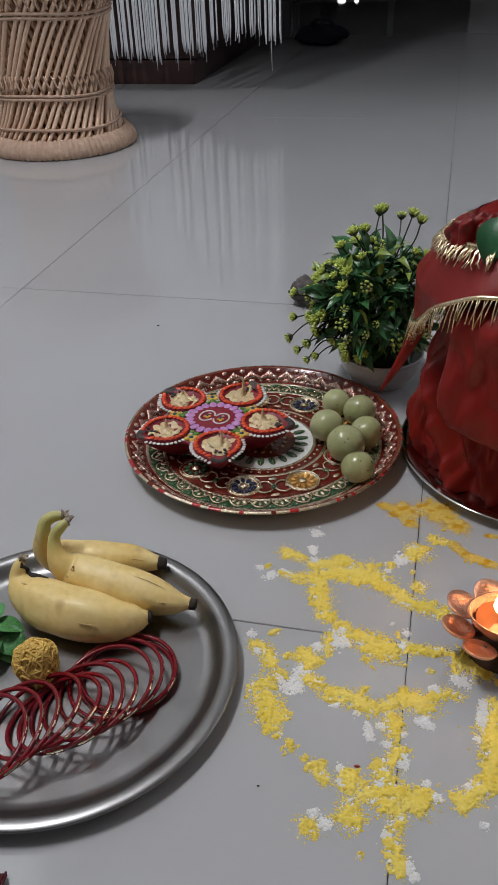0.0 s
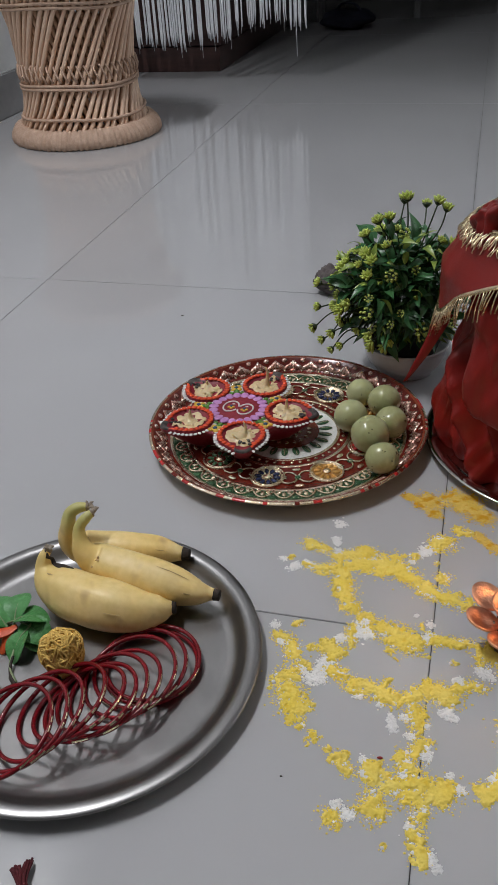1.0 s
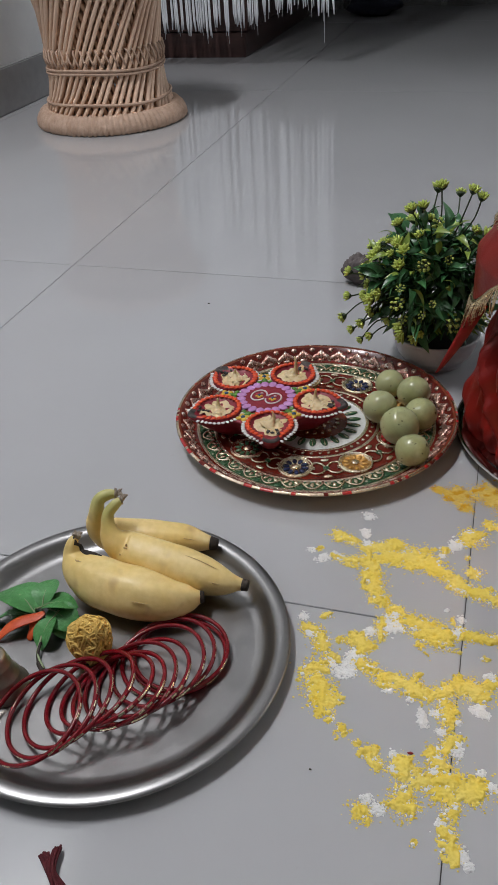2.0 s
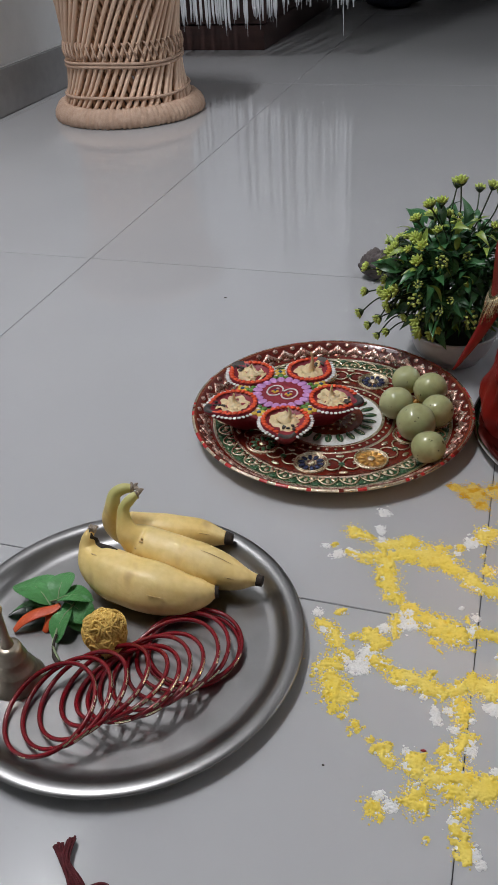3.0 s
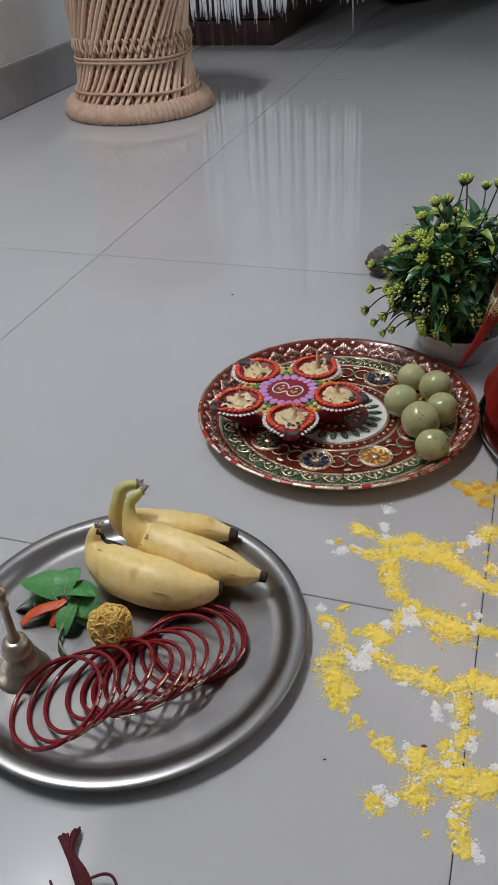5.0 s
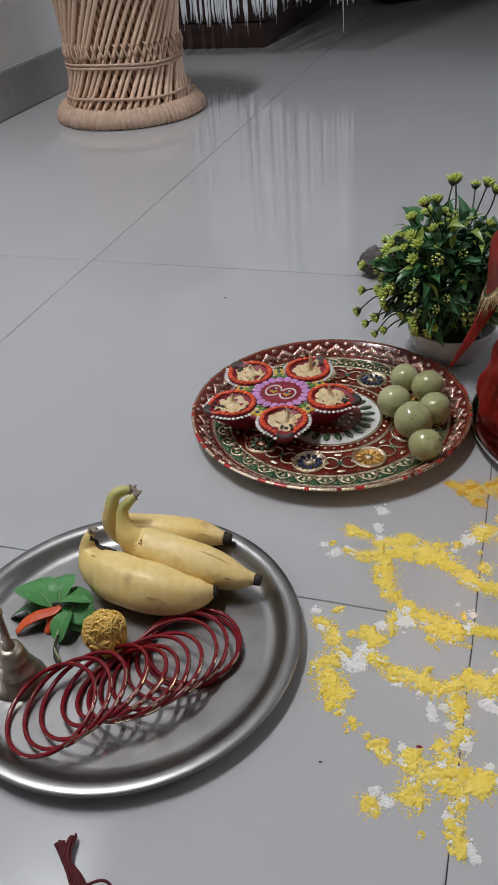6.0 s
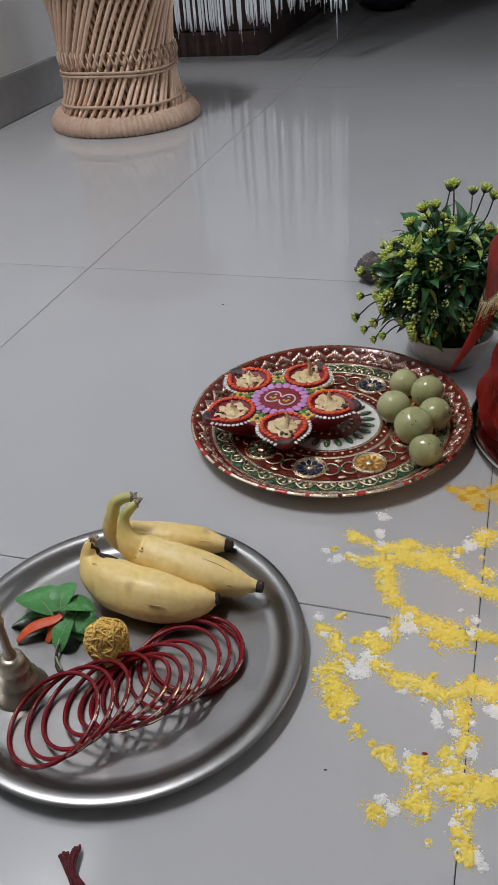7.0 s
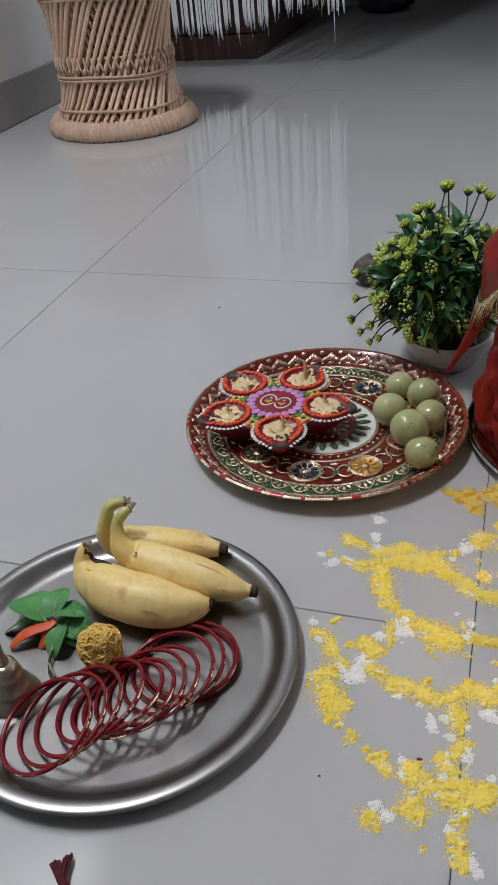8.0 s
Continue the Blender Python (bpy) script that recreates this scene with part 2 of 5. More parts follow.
    "scar": surface("brown_skin_scar", (0.5, 0.32, 0.14), (0.68, 0.48, 0.22), 200.0, (0.6, 0.8)),
    "redspeck": surface("red_petal_crumb", (0.25, 0.01, 0.01), (0.3, 0.02, 0.02), 90.0, (0.5, 0.7)),
}


# ---- mesh tools ----
class Geo:
    """Gathers faces of one mesh, each with the number of its material."""

    def __init__(self):
        self.v, self.f, self.m = [], [], []

    def add(self, verts, faces, mi=0):
        k = len(self.v)
        self.v += [tuple(p) for p in verts]
        self.f += [tuple(i + k for i in f) for f in faces]
        self.m += [mi] * len(faces) if isinstance(mi, int) else list(mi)
        return self

    def lathe(self, profile, n=64, at=(0, 0, 0), mi=0, shape=None, closed=False):
        """Turns (radius, height) pairs round an axis. shape(angle, r, z) may bend a ring; mi may be a list per band or a function (band, sector)."""
        verts, faces, ms = [], [], []
        for r, z in profile:
            for j in range(n):
                a = 2 * math.pi * j / n
                rr, zz = shape(a, r, z) if shape else (r, z)
                verts.append((at[0] + rr * math.cos(a), at[1] + rr * math.sin(a), at[2] + zz))
        rows = len(profile)
        for i in range(rows if closed else rows - 1):
            for j in range(n):
                a, b = i * n, ((i + 1) % rows) * n
                faces.append((a + j, a + (j + 1) % n, b + (j + 1) % n, b + j))
                ms.append(mi if isinstance(mi, int) else mi(i, j) if callable(mi) else mi[i])
        return self.add(verts, faces, ms)

    def tube(self, pts, rad, n=8, closed=False, mi=0, flat=1.0, cap=True):
        pts = [Vector(p) for p in pts]
        k = len(pts)
        rad = rad if isinstance(rad, (list, tuple)) else [rad] * k
        tangents = []
        for i in range(k):
            a = pts[i - 1] if closed or i else pts[0]
            b = pts[(i + 1) % k] if closed or i < k - 1 else pts[-1]
            tangents.append((b - a).normalized())
        side = tangents[0].orthogonal().normalized()
        if abs(tangents[0].z) < 0.9:
            side = tangents[0].cross(Vector((0, 0, 1))).normalized()
        verts, faces = [], []
        for i in range(k):
            side = (side - tangents[i] * side.dot(tangents[i])).normalized()
            up = tangents[i].cross(side)
            for j in range(n):
                a = 2 * math.pi * j / n
                verts.append(pts[i] + rad[i] * (math.cos(a) * side + flat * math.sin(a) * up))
        for i in range(k if closed else k - 1):
            for j in range(n):
                a, b = i * n, ((i + 1) % k) * n
                faces.append((a + j, a + (j + 1) % n, b + (j + 1) % n, b + j))
        if cap and not closed:
            faces += [tuple(range(n))[::-1], tuple(range((k - 1) * n, k * n))]
        return self.add(verts, faces, mi)

    def blob(self, c, r, seg=8, rings=5, rough=0.0, seed=0, mi=0, turn=None):
        r = r if isinstance(r, tuple) else (r, r, r)
        turn = turn or Matrix.Identity(3)
        verts, faces = [], []
        for i in range(1, rings):
            b = math.pi * i / rings
            for j in range(seg):
                a = 2 * math.pi * j / seg
                d = Vector((math.sin(b) * math.cos(a), math.sin(b) * math.sin(a), math.cos(b)))
                s = 1 + rough * noise.noise(d * 1.7 + Vector((seed * 3.1, seed * 1.7, 0.3))) if rough else 1
                verts.append(Vector(c) + turn @ Vector((d.x * r[0] * s, d.y * r[1] * s, d.z * r[2] * s)))
        top, bottom = len(verts), len(verts) + 1
        verts += [Vector(c) + turn @ Vector((0, 0, r[2])), Vector(c) - turn @ Vector((0, 0, r[2]))]
        for i in range(rings - 2):
            for j in range(seg):
                a, b = i * seg, (i + 1) * seg
                faces.append((a + j, b + j, b + (j + 1) % seg, a + (j + 1) % seg))
        for j in range(seg):
            faces.append((top, j, (j + 1) % seg))
            k = (rings - 2) * seg
            faces.append((bottom, k + (j + 1) % seg, k + j))
        return self.add(verts, faces, mi)

    def box(self, lo, hi, mi=0):
        x0, y0, z0 = lo
        x1, y1, z1 = hi
        v = [(x, y, z) for z in (z0, z1) for y in (y0, y1) for x in (x0, x1)]
        return self.add(v, [(0, 2, 3, 1), (4, 5, 7, 6), (0, 1, 5, 4), (2, 6, 7, 3), (0, 4, 6, 2), (1, 3, 7, 5)], mi)

    def mesh(self, name, mats, smooth=True, bevel=0.0, fix=True):
        me = bpy.data.meshes.new(name)
        me.from_pydata(self.v, [], self.f)
        for m in mats if isinstance(mats, (list, tuple)) else [mats]:
            me.materials.append(M[m])
        me.polygons.foreach_set("material_index", self.m)
        if fix or bevel:
            bm = bmesh.new()
            bm.from_mesh(me)
            if bevel:
                bmesh.ops.bevel(bm, geom=bm.edges[:], offset=bevel, segments=2, affect="EDGES")
            bmesh.ops.recalc_face_normals(bm, faces=bm.faces)
            bm.to_mesh(me)
            bm.free()
        me.polygons.foreach_set("use_smooth", [smooth] * len(me.polygons))
        me.update()
        return me


def thing(name, x, y, z, label, category, group="", turn=0.0, kind=""):
    """An empty at the base of a thing, which parents its parts."""
    ob = new(name)
    ob.matrix_world = pose(x, y, z, 0, 0, turn)
    ob.empty_display_size = 0.02
    return tagged(ob, label, category, group, kind)


def part(name, geo, mats, parent=None, label="", smooth=True, bevel=0.0):
    """Links a Geo, or a finished mesh, as one mesh object under a thing or a part."""
    ob = new(name, geo.mesh(name, mats, smooth, bevel) if isinstance(geo, Geo) else geo)
    ob.parent = parent
    return tagged(ob, label)


def spline(pts, steps):
    """Points along a smooth curve through pts, each a tuple of any length."""
    out, k = [], len(pts)
    for i in range(k - 1):
        p0, p1, p2, p3 = pts[max(i - 1, 0)], pts[i], pts[i + 1], pts[min(i + 2, k - 1)]
        for s in range(steps):
            t = s / steps
            out.append(tuple(0.5 * (2 * b + (c - a) * t + (2 * a - 5 * b + 4 * c - d) * t * t + (3 * b - a - 3 * c + d) * t ** 3)
                             for a, b, c, d in zip(p0, p1, p2, p3)))
    return out + [tuple(pts[-1])]


def slab(name, boxes, mat, label, kind="structure", bevel=0.0):
    g = Geo()
    for lo, hi in boxes:
        g.box(lo, hi)
    ob = part(name, g, mat, None, smooth=False, bevel=bevel)
    return tagged(ob, label, name.split("_")[0], "", kind)


SOUTH, NORTH, FAR, TOP = -4.0, 5.4, 7.6, 2.8
floor = slab("floor", [((-2.0, SOUTH - 0.2, -0.05), (EAST + 0.2, FAR + 0.2, -0.0025))], "grout", "pale grey glossy tiled floor with thin dark joints")
slab("wall_west", [((-0.79, SOUTH, -0.02), (-0.632, FAR, TOP))], "paint", "plain white painted wall")
# out of view; its opening is made up to go with the side fill
slab("wall_east", [((EAST, SOUTH, -0.02), (EAST + 0.15, 0.65, TOP)), ((EAST, 1.95, -0.02), (EAST + 0.15, NORTH, TOP)),
                   ((EAST, 0.65, -0.02), (EAST + 0.15, 1.95, 1.02)), ((EAST, 0.65, 2.08), (EAST + 0.15, 1.95, TOP))], "beige", "unseen grey-beige wall with an opening made for the side fill")
slab("wall_north", [((0.63, NORTH, -0.02), (EAST + 0.15, NORTH + 0.15, TOP))], "paint", "white painted wall beside the passage")
slab("wall_passage", [((0.63, NORTH + 0.15, -0.02), (0.8, FAR, TOP)), ((-0.77, FAR, -0.02), (0.8, FAR + 0.15, TOP))], "darkwall", "end of the unlit passage, its darkness put into the brown walls")
slab("wall_south", [((-0.77, SOUTH - 0.15, -0.02), (EAST + 0.15, SOUTH, TOP))], "beige", "unseen plain wall, grey-beige to cut bounced light")
slab("ceiling", [((-0.77, SOUTH - 0.15, TOP), (EAST + 0.15, FAR + 0.15, TOP + 0.15))], "ceiling", "plain pale grey ceiling")
slab("beam", [((-0.632, 2.02, 2.2), (EAST, 2.2, TOP))], "paint", "white painted beam under the ceiling")
# out of view, added only to keep side light off the far floor
slab("pier", [((0.78, 2.02, -0.02), (EAST, 2.2, 2.2))], "paint", "unseen white block under the beam, added to darken the far floor")
slab("baseboard", [((-0.632, SOUTH, 0.0), (-0.618, 2.26, 0.106))], "granite", "grey stone skirting along the white wall", bevel=0.003)


# ---- far side of the room ----
def cabinet():
    t = thing("cabinet", -0.41, 2.943, 0, "dark-stained wooden cabinet standing behind the string curtain", "cabinet")
    part("plinth", Geo().box((-0.195, -0.665, 0), (0.195, 0.64, 0.07)), "wood", t, smooth=False, bevel=0.002)
    part("body", Geo().box((-0.2, -0.66, 0.074), (0.2, 0.64, 1.9)), "wood", t, smooth=False, bevel=0.003)
    part("door", Geo().box((-0.18, -0.674, 0.1), (0.18, -0.664, 1.86)), "wood", t, smooth=False, bevel=0.002)


def string_curtain():
    t = thing("string_curtain", 0, 2.1, 0, "white cotton string curtain with uneven hanging ends", "curtain")
    g = Geo().tube([(-0.62, 0, 2.1), (0.14, 0, 2.1)], 0.012, 10)
    g.tube([(0.12, 0, 2.1), (0.12, 0, 2.21)], 0.006, 8).tube([(-0.58, 0, 2.1), (-0.58, 0, 2.21)], 0.006, 8)
    part("rod", g, "chrome", t, "thin metal rod")
    r = random.Random(3)
    knots = [(-0.63, 0.1), (-0.43, 0.11), (-0.36, 0.1), (-0.28, 0.095), (-0.18, 0.115), (-0.12, 0.145), (-0.06, 0.158), (0.02, 0.172), (0.05, 0.15), (0.07, 0.125), (0.105, 0.135)]
    x = -0.612
    while x < 0.104:
        i = max(k for k in range(len(knots) - 1) if knots[k][0] <= x)
        (xa, za), (xb, zb) = knots[i], knots[i + 1]
        bunch = za + (zb - za) * (x - xa) / (xb - xa) + r.uniform(-0.014, 0.01)
        for k in range(r.randint(2, 6)):
            if x > 0.104:
                break
            low = bunch + r.uniform(-0.009, 0.009)
            w = r.uniform(0.0022, 0.0042)
            y = r.uniform(-0.008, 0.008)
            lean = r.uniform(-0.006, 0.006)
            pts = [(x + lean, y, 2.09), (x + lean * 0.5, y, 1.2), (x, y + r.uniform(-0.003, 0.003), 0.5), (x + r.uniform(-0.0015, 0.0015), y, low + 0.03), (x + r.uniform(-0.003, 0.003), y, low)]
            part("string", Geo().tube(pts, [w, w, w, w * 0.95, w * 0.5], 6, flat=0.6), "thread", t)
            if r.random() < 0.3:
                part("string", Geo().tube([(x, y, low + 0.05), (x + r.uniform(-0.004, 0.004), y, low - r.uniform(0.008, 0.025))], 0.0006, 4), "thread", t)
            x += w * 1.75
        x += r.uniform(0.003, 0.013)
    x = -0.61
    while x < 0.102:
        low = r.uniform(0.34, 0.8)
        part("string", Geo().tube([(x, 0.02, 2.09), (x + r.uniform(-0.006, 0.006), 0.022, 1.2), (x, 0.02, low + 0.05), (x, 0.02, low)], [0.0048, 0.0048, 0.004, 0.001], 6, flat=0.5), "thread", t)
        x += 0.0085
    part("string", Geo().tube([(0.07, 0, 0.16), (0.071, 0, 0.068)], 0.0009, 4), "thread", t)


def shoe_bag():
    t = thing("bag", 0.052, 3.19, 0, "dark navy fabric bag lying on the floor", "bag")
    part("body", Geo().blob((0, 0, 0.035), (0.104, 0.085, 0.036), 24, 12, 0.3, 2), "navy", t)
    part("strap", Geo().tube(spline([(-0.05, -0.02, 0.06), (-0.02, -0.03, 0.09), (0.03, -0.03, 0.088), (0.06, -0.02, 0.055)], 6), 0.005, 6), "navy", t)


def metal_rack():
    t = thing("metal_rack", -0.14, 5.3, 0, "low chrome rack in the dark passage", "rack")
    for x in (-0.3, 0.3):
        for y in (-0.12, 0.12):
            part("leg", Geo().tube([(x, y, 0), (x, y, 0.3)], 0.01, 10), "chrome", t)
    for z in (0.014, 0.27):
        for y in (-0.12, 0.12):
            part("bar", Geo().tube([(-0.3, y, z), (0.3, y, z)], 0.006, 10), "chrome", t)
    # glints of the low bar, put in as glowing blobs
    for x in (0.01, 0.1):
        part("rack_glint", Geo().blob((x, -0.13, 0.014), (0.026 if x < 0.05 else 0.014, 0.008, 0.013), 12, 8), "spark", t, "white glint on the rack, put in as a glowing blob")


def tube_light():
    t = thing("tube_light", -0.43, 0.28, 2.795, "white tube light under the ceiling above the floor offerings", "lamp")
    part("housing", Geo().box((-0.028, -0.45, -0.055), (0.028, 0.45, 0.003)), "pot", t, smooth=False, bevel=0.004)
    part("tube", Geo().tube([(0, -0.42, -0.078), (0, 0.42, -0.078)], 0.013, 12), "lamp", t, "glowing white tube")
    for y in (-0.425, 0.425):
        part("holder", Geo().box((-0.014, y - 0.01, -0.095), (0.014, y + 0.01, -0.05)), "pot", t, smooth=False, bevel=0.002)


def bamboo_stool():
    t = thing("bamboo_stool", -0.318, 1.475, 0, "woven bamboo stool with slanted canes and wrapped base", "stool")
    prof = [(0.03, 0.15), (0.05, 0.14), (0.075, 0.133), (0.11, 0.128), (0.16, 0.1275), (0.23, 0.132), (0.3, 0.144), (0.37, 0.162), (0.4, 0.172)]

    def radius(z):
        for (za, ra), (zb, rb) in zip(prof, prof[1:]):
            if z <= zb:
                return ra + (rb - ra) * (z - za) / (zb - za)
        return prof[-1][1]

    def cane(twist, inset, rad):
        pts = []
        for i in range(15):
            z = 0.02 + 0.38 * i / 14
            a, r = twist * (z - 0.2), radius(max(z, 0.03)) - inset
            pts.append((r * math.cos(a), r * math.sin(a), z))
        return pts, rad
    outer = Geo().tube(*cane(3.6, 0.0, 0.0061), n=8, flat=0.75).mesh("cane", "cane")
    inner = Geo().tube(*cane(-3.6, 0.0115, 0.0056), n=6).mesh("inner_cane", "cane_in")
    r = random.Random(5)
    for i in range(50):
        a = 2 * math.pi * i / 50
        o = part("cane", outer, None, t)
        o.matrix_local = pose(0, 0, 0, r.uniform(-0.5, 0.5), r.uniform(-0.5, 0.5), math.degrees(a) + r.uniform(-1.8, 1.8))
        o = part("inner_cane", inner, None, t)
        o.matrix_local = pose(0, 0, 0, 0, 0, math.degrees(a) + 3 + r.uniform(-1, 1))

    def wrapped(rr, z, ru, rv, wraps, name, label=""):
        n = wraps * 4
        g, verts, faces = Geo(), [], []
        for i in range(n):
            a = 2 * math.pi * i / n
            s = 1 + 0.1 * (1 if i % 4 in (1, 2) else -1) * (0.3 + 1.4 * ((i // 4) * 7919 % 97) / 97) + 0.12 * noise.noise(Vector((i * 0.13, z * 50, 0.5)))
            for j in range(12):
                b = 2 * math.pi * j / 12
                q = rr + ru * s * math.cos(b) - 0.4 * rv * math.sin(b)
                verts.append((q * math.cos(a), q * math.sin(a), z + rv * (1 + 0.5 * (s - 1)) * math.sin(b)))
        for i in range(n):
            for j in range(12):
                faces.append((i * 12 + j, ((i + 1) % n) * 12 + j, ((i + 1) % n) * 12 + (j + 1) % 12, i * 12 + (j + 1) % 12))
        g.add(verts, faces)
        return part(name, g, "rope", t, label)
    wrapped(0.161, 0.0205, 0.0145, 0.02, 84, "base_ring", "fibre-wrapped base ring")
    wrapped(0.176, 0.405, 0.016, 0.017, 84, "top_ring")
    for z, thick in ((0.058, 0.0035), (0.12, 0.0034), (0.1275, 0.0034), (0.282, 0.0035), (0.291, 0.0035)):
        rr = radius(z) + 0.0065
        n = 92
        pts = []
        for i in range(n):
            a = 2 * math.pi * i / n
            pts.append(((rr + 0.0012 * (i % 2)) * math.cos(a), (rr + 0.0012 * (i % 2)) * math.sin(a), z + 0.003 * math.sin(3 * a)))
        part("binding", Geo().tube(pts, thick, 6, closed=True), "rope", t)
    for z0, z1 in ((0.136, 0.166), (0.3, 0.33)):
        for i in range(50):
            a = 2 * math.pi * i / 50 + r.uniform(-0.01, 0.01)
            rr = radius(z0) + 0.0075
            pts = [(rr * math.cos(a + 0.07), rr * math.sin(a + 0.07), z0), ((rr + 0.003) * math.cos(a + 0.03), (rr + 0.003) * math.sin(a + 0.03), 0.5 * (z0 + z1) - 0.002),
                   (rr * math.cos(a - 0.02), rr * math.sin(a - 0.02), z1), ((rr - 0.009) * math.cos(a - 0.05), (rr - 0.009) * math.sin(a - 0.05), z1 + 0.004)]
            part("plait", Geo().tube(pts, 0.0025, 5), "rope", t)
    seat = Geo().lathe([(0.001, 0.412), (0.16, 0.41), (0.17, 0.404), (0.16, 0.398), (0.001, 0.4)], 48)
    part("seat", seat, "rope", t, "woven fibre seat")


# ---- things on the floor ----
def steel_plate(name, x, y, r, mat, label):
    t = thing(name, x, y, 0, label, "plate")
    k = r / 0.1343
    prof = [(0.0005, 0.0018), (0.06, 0.0018), (0.107, 0.0018), (0.112, 0.0023), (0.116, 0.0042), (0.1192, 0.0072), (0.122, 0.01), (0.1245, 0.0117), (0.1275, 0.0124), (0.131, 0.0123), (0.1334, 0.0118),
            (0.1343, 0.0109), (0.1336, 0.0102), (0.131, 0.0107), (0.1275, 0.0108), (0.1248, 0.01), (0.1225, 0.0083), (0.1195, 0.0052), (0.1165, 0.0022), (0.1125, 0.0004), (0.107, 0.0), (0.06, 0.0), (0.0005, 0.0)]
    part("dish", Geo().lathe([(a * k, b) for a, b in prof], 160), mat, t)
    return t


def banana(spine, widths, label, scars=()):
    """A banana along a bent line of (x, y, z); widths in millimetres."""
    base = Vector(spine[0])
    t = thing("banana", base.x, base.y, 0.0018, label, "banana", "bananas on the steel plate")
    base.z = 0.0018
    pts = spline([tuple(Vector(p) - base) + (w * 0.001,) for p, w in zip(spine, widths)], 7)
    c, rad = [Vector(p[:3]) for p in pts], [p[3] for p in pts]
    n = 24

    def skin(a, b, grow=1.0):
        g = Geo().tube(c[a:b], [q * grow for q in rad[a:b]], n)
        # five soft ridges along the fruit
        for i in range(b - a):
            for j in range(n):
                v = Vector(g.v[i * n + j])
                s = 1 + 0.03 * math.cos(5 * 2 * math.pi * j / n + 0.6) + 0.025 * noise.noise(v * 60)
                g.v[i * n + j] = tuple(c[a + i] + (v - c[a + i]) * s)
        return g
    k = len(c)
    part("skin", skin(1, k - 5), "banana", t)
    part("stem_end", skin(0, 3, 1.12), "husk", t, "dried torn stalk end")
    torn = Geo()
    for i in range(4):
        a = 1.57 * i + 3 * base.x * 100
        e = c[0] + Vector((0.004 * math.cos(a) + 0.002, 0.004 * math.sin(a), 0.003 + 0.002 * math.sin(5 * a)))
        torn.tube([c[1], c[0], c[0].lerp(e, 0.6) + Vector((0, 0, 0.001)), e], [0.0025, 0.0028, 0.0022, 0.0004], 7, flat=0.45)
    part("torn_fibre", torn, "husk", t, "grey torn stalk fibres")
    part("tip", skin(k - 6, k, 1.04), "char", t, "dried black tip")
    # brown marks along the skin: from, to, height over the belly, width
    for a, b, lift, wide in scars:
        line = []
        for step in range(7):
            i = int((a + (b - a) * step / 6) * (k - 1))
            way = (c[i + 1] - c[i - 1]).normalized()
            up = Vector((0.5, 0.6, 1.0)) if wide > 0.0015 else Vector((0.1 * math.sin(step * 2.1 + a * 30), -1, lift))
            up = (up - way * up.dot(way)).normalized()
            line.append(c[i] + up * rad[i] * 1.012)
        part("scar", Geo().tube(line, [wide * q for q in (0.2, 0.7, 1.0, 0.8, 1.0, 0.6, 0.15)], 8, flat=0.5), "char" if wide > 0.0015 else "scar", t, "brown scar" if wide < 0.0015 else "black dried seam")


def bangle(c, tilt, lean, mesh):
    m = Matrix.Translation(c) @ Matrix.Rotation(lean, 4, "Z") @ Matrix.Rotation(-tilt, 4, "Y")
    ob = new("bangle", mesh)
    ob.matrix_world = m
    return tagged(ob, "dark red glass bangle with gold foil edge on a steel plate", "bangle", "red glass bangles")


def bangles():
    R = 0.0332
    g = Geo()
    n = 96
    prof = [(R - 0.0016, 0.0), (R - 0.0011, 0.0013), (R, 0.0017), (R + 0.0011, 0.0013), (R + 0.0015, 0.0), (R + 0.0011, -0.0013), (R, -0.0017), (R - 0.0011, -0.0013)]
    g.lathe(prof, n, mi=lambda i, j: 1 if i == 3 and noise.noise(Vector((j * 0.31, 1.3, 0))) > 0.25 else 0, closed=True)
    mesh = g.mesh("bangle", ["bangle", "foil"])
    first, last = Vector((0.3385, -0.151, 0)), Vector((0.409, -0.0715, 0))
    r = random.Random(11)
    # share of the row, tilt, turn of the raised side, slip across the row
    steps = [(0.0, 20, 0.62, 0.0), (0.1, 22, 0.5, 0.001), (0.21, 23, 0.35, 0.002), (0.36, 24, 0.1, 0.003), (0.45, 22, -0.2, 0.006), (0.53, 19, -0.05, 0.008), (0.61, 17, 0.3, 0.007), (0.7, 16, 0.1, 0.006), (0.81, 13, 0.6, 0.003), (0.91, 9, 0.75, 0.0)]
    for s, tilt, way, slip in steps:
        a = radians(tilt)
        c = first.lerp(last, s) + Vector((slip + r.uniform(-0.001, 0.001), r.uniform(-0.001, 0.001) - slip, 0.0035 + (R + 0.001) * math.sin(a)))
        bangle(c, a, way, mesh)
    for i in range(2):
        bangle(last + Vector((0.0016 * i - 0.001, 0.001 * i, 0.0038 + 0.0036 * i)), radians(2.0 + i), 0.8 + 0.3 * i, mesh)


def hand_bell():
    t = thing("hand_bell", 0.2965, -0.125, 0.0018, "small tarnished brass hand bell on a steel plate", "bell")
    part("bell", Geo().lathe([(0.0, 0.034), (0.006, 0.0335), (0.0085, 0.032), (0.0095, 0.0285), (0.0098, 0.025), (0.0108, 0.0235), (0.0112, 0.022), (0.0108, 0.0205), (0.0125, 0.0165), (0.014, 0.013),
                              (0.0146, 0.0122), (0.0146, 0.0112), (0.016, 0.008), (0.0185, 0.0035), (0.0197, 0.001), (0.0195, 0.0), (0.0182, 0.0004), (0.014, 0.009), (0.009, 0.022), (0.0, 0.026)], 48), "brass", t)
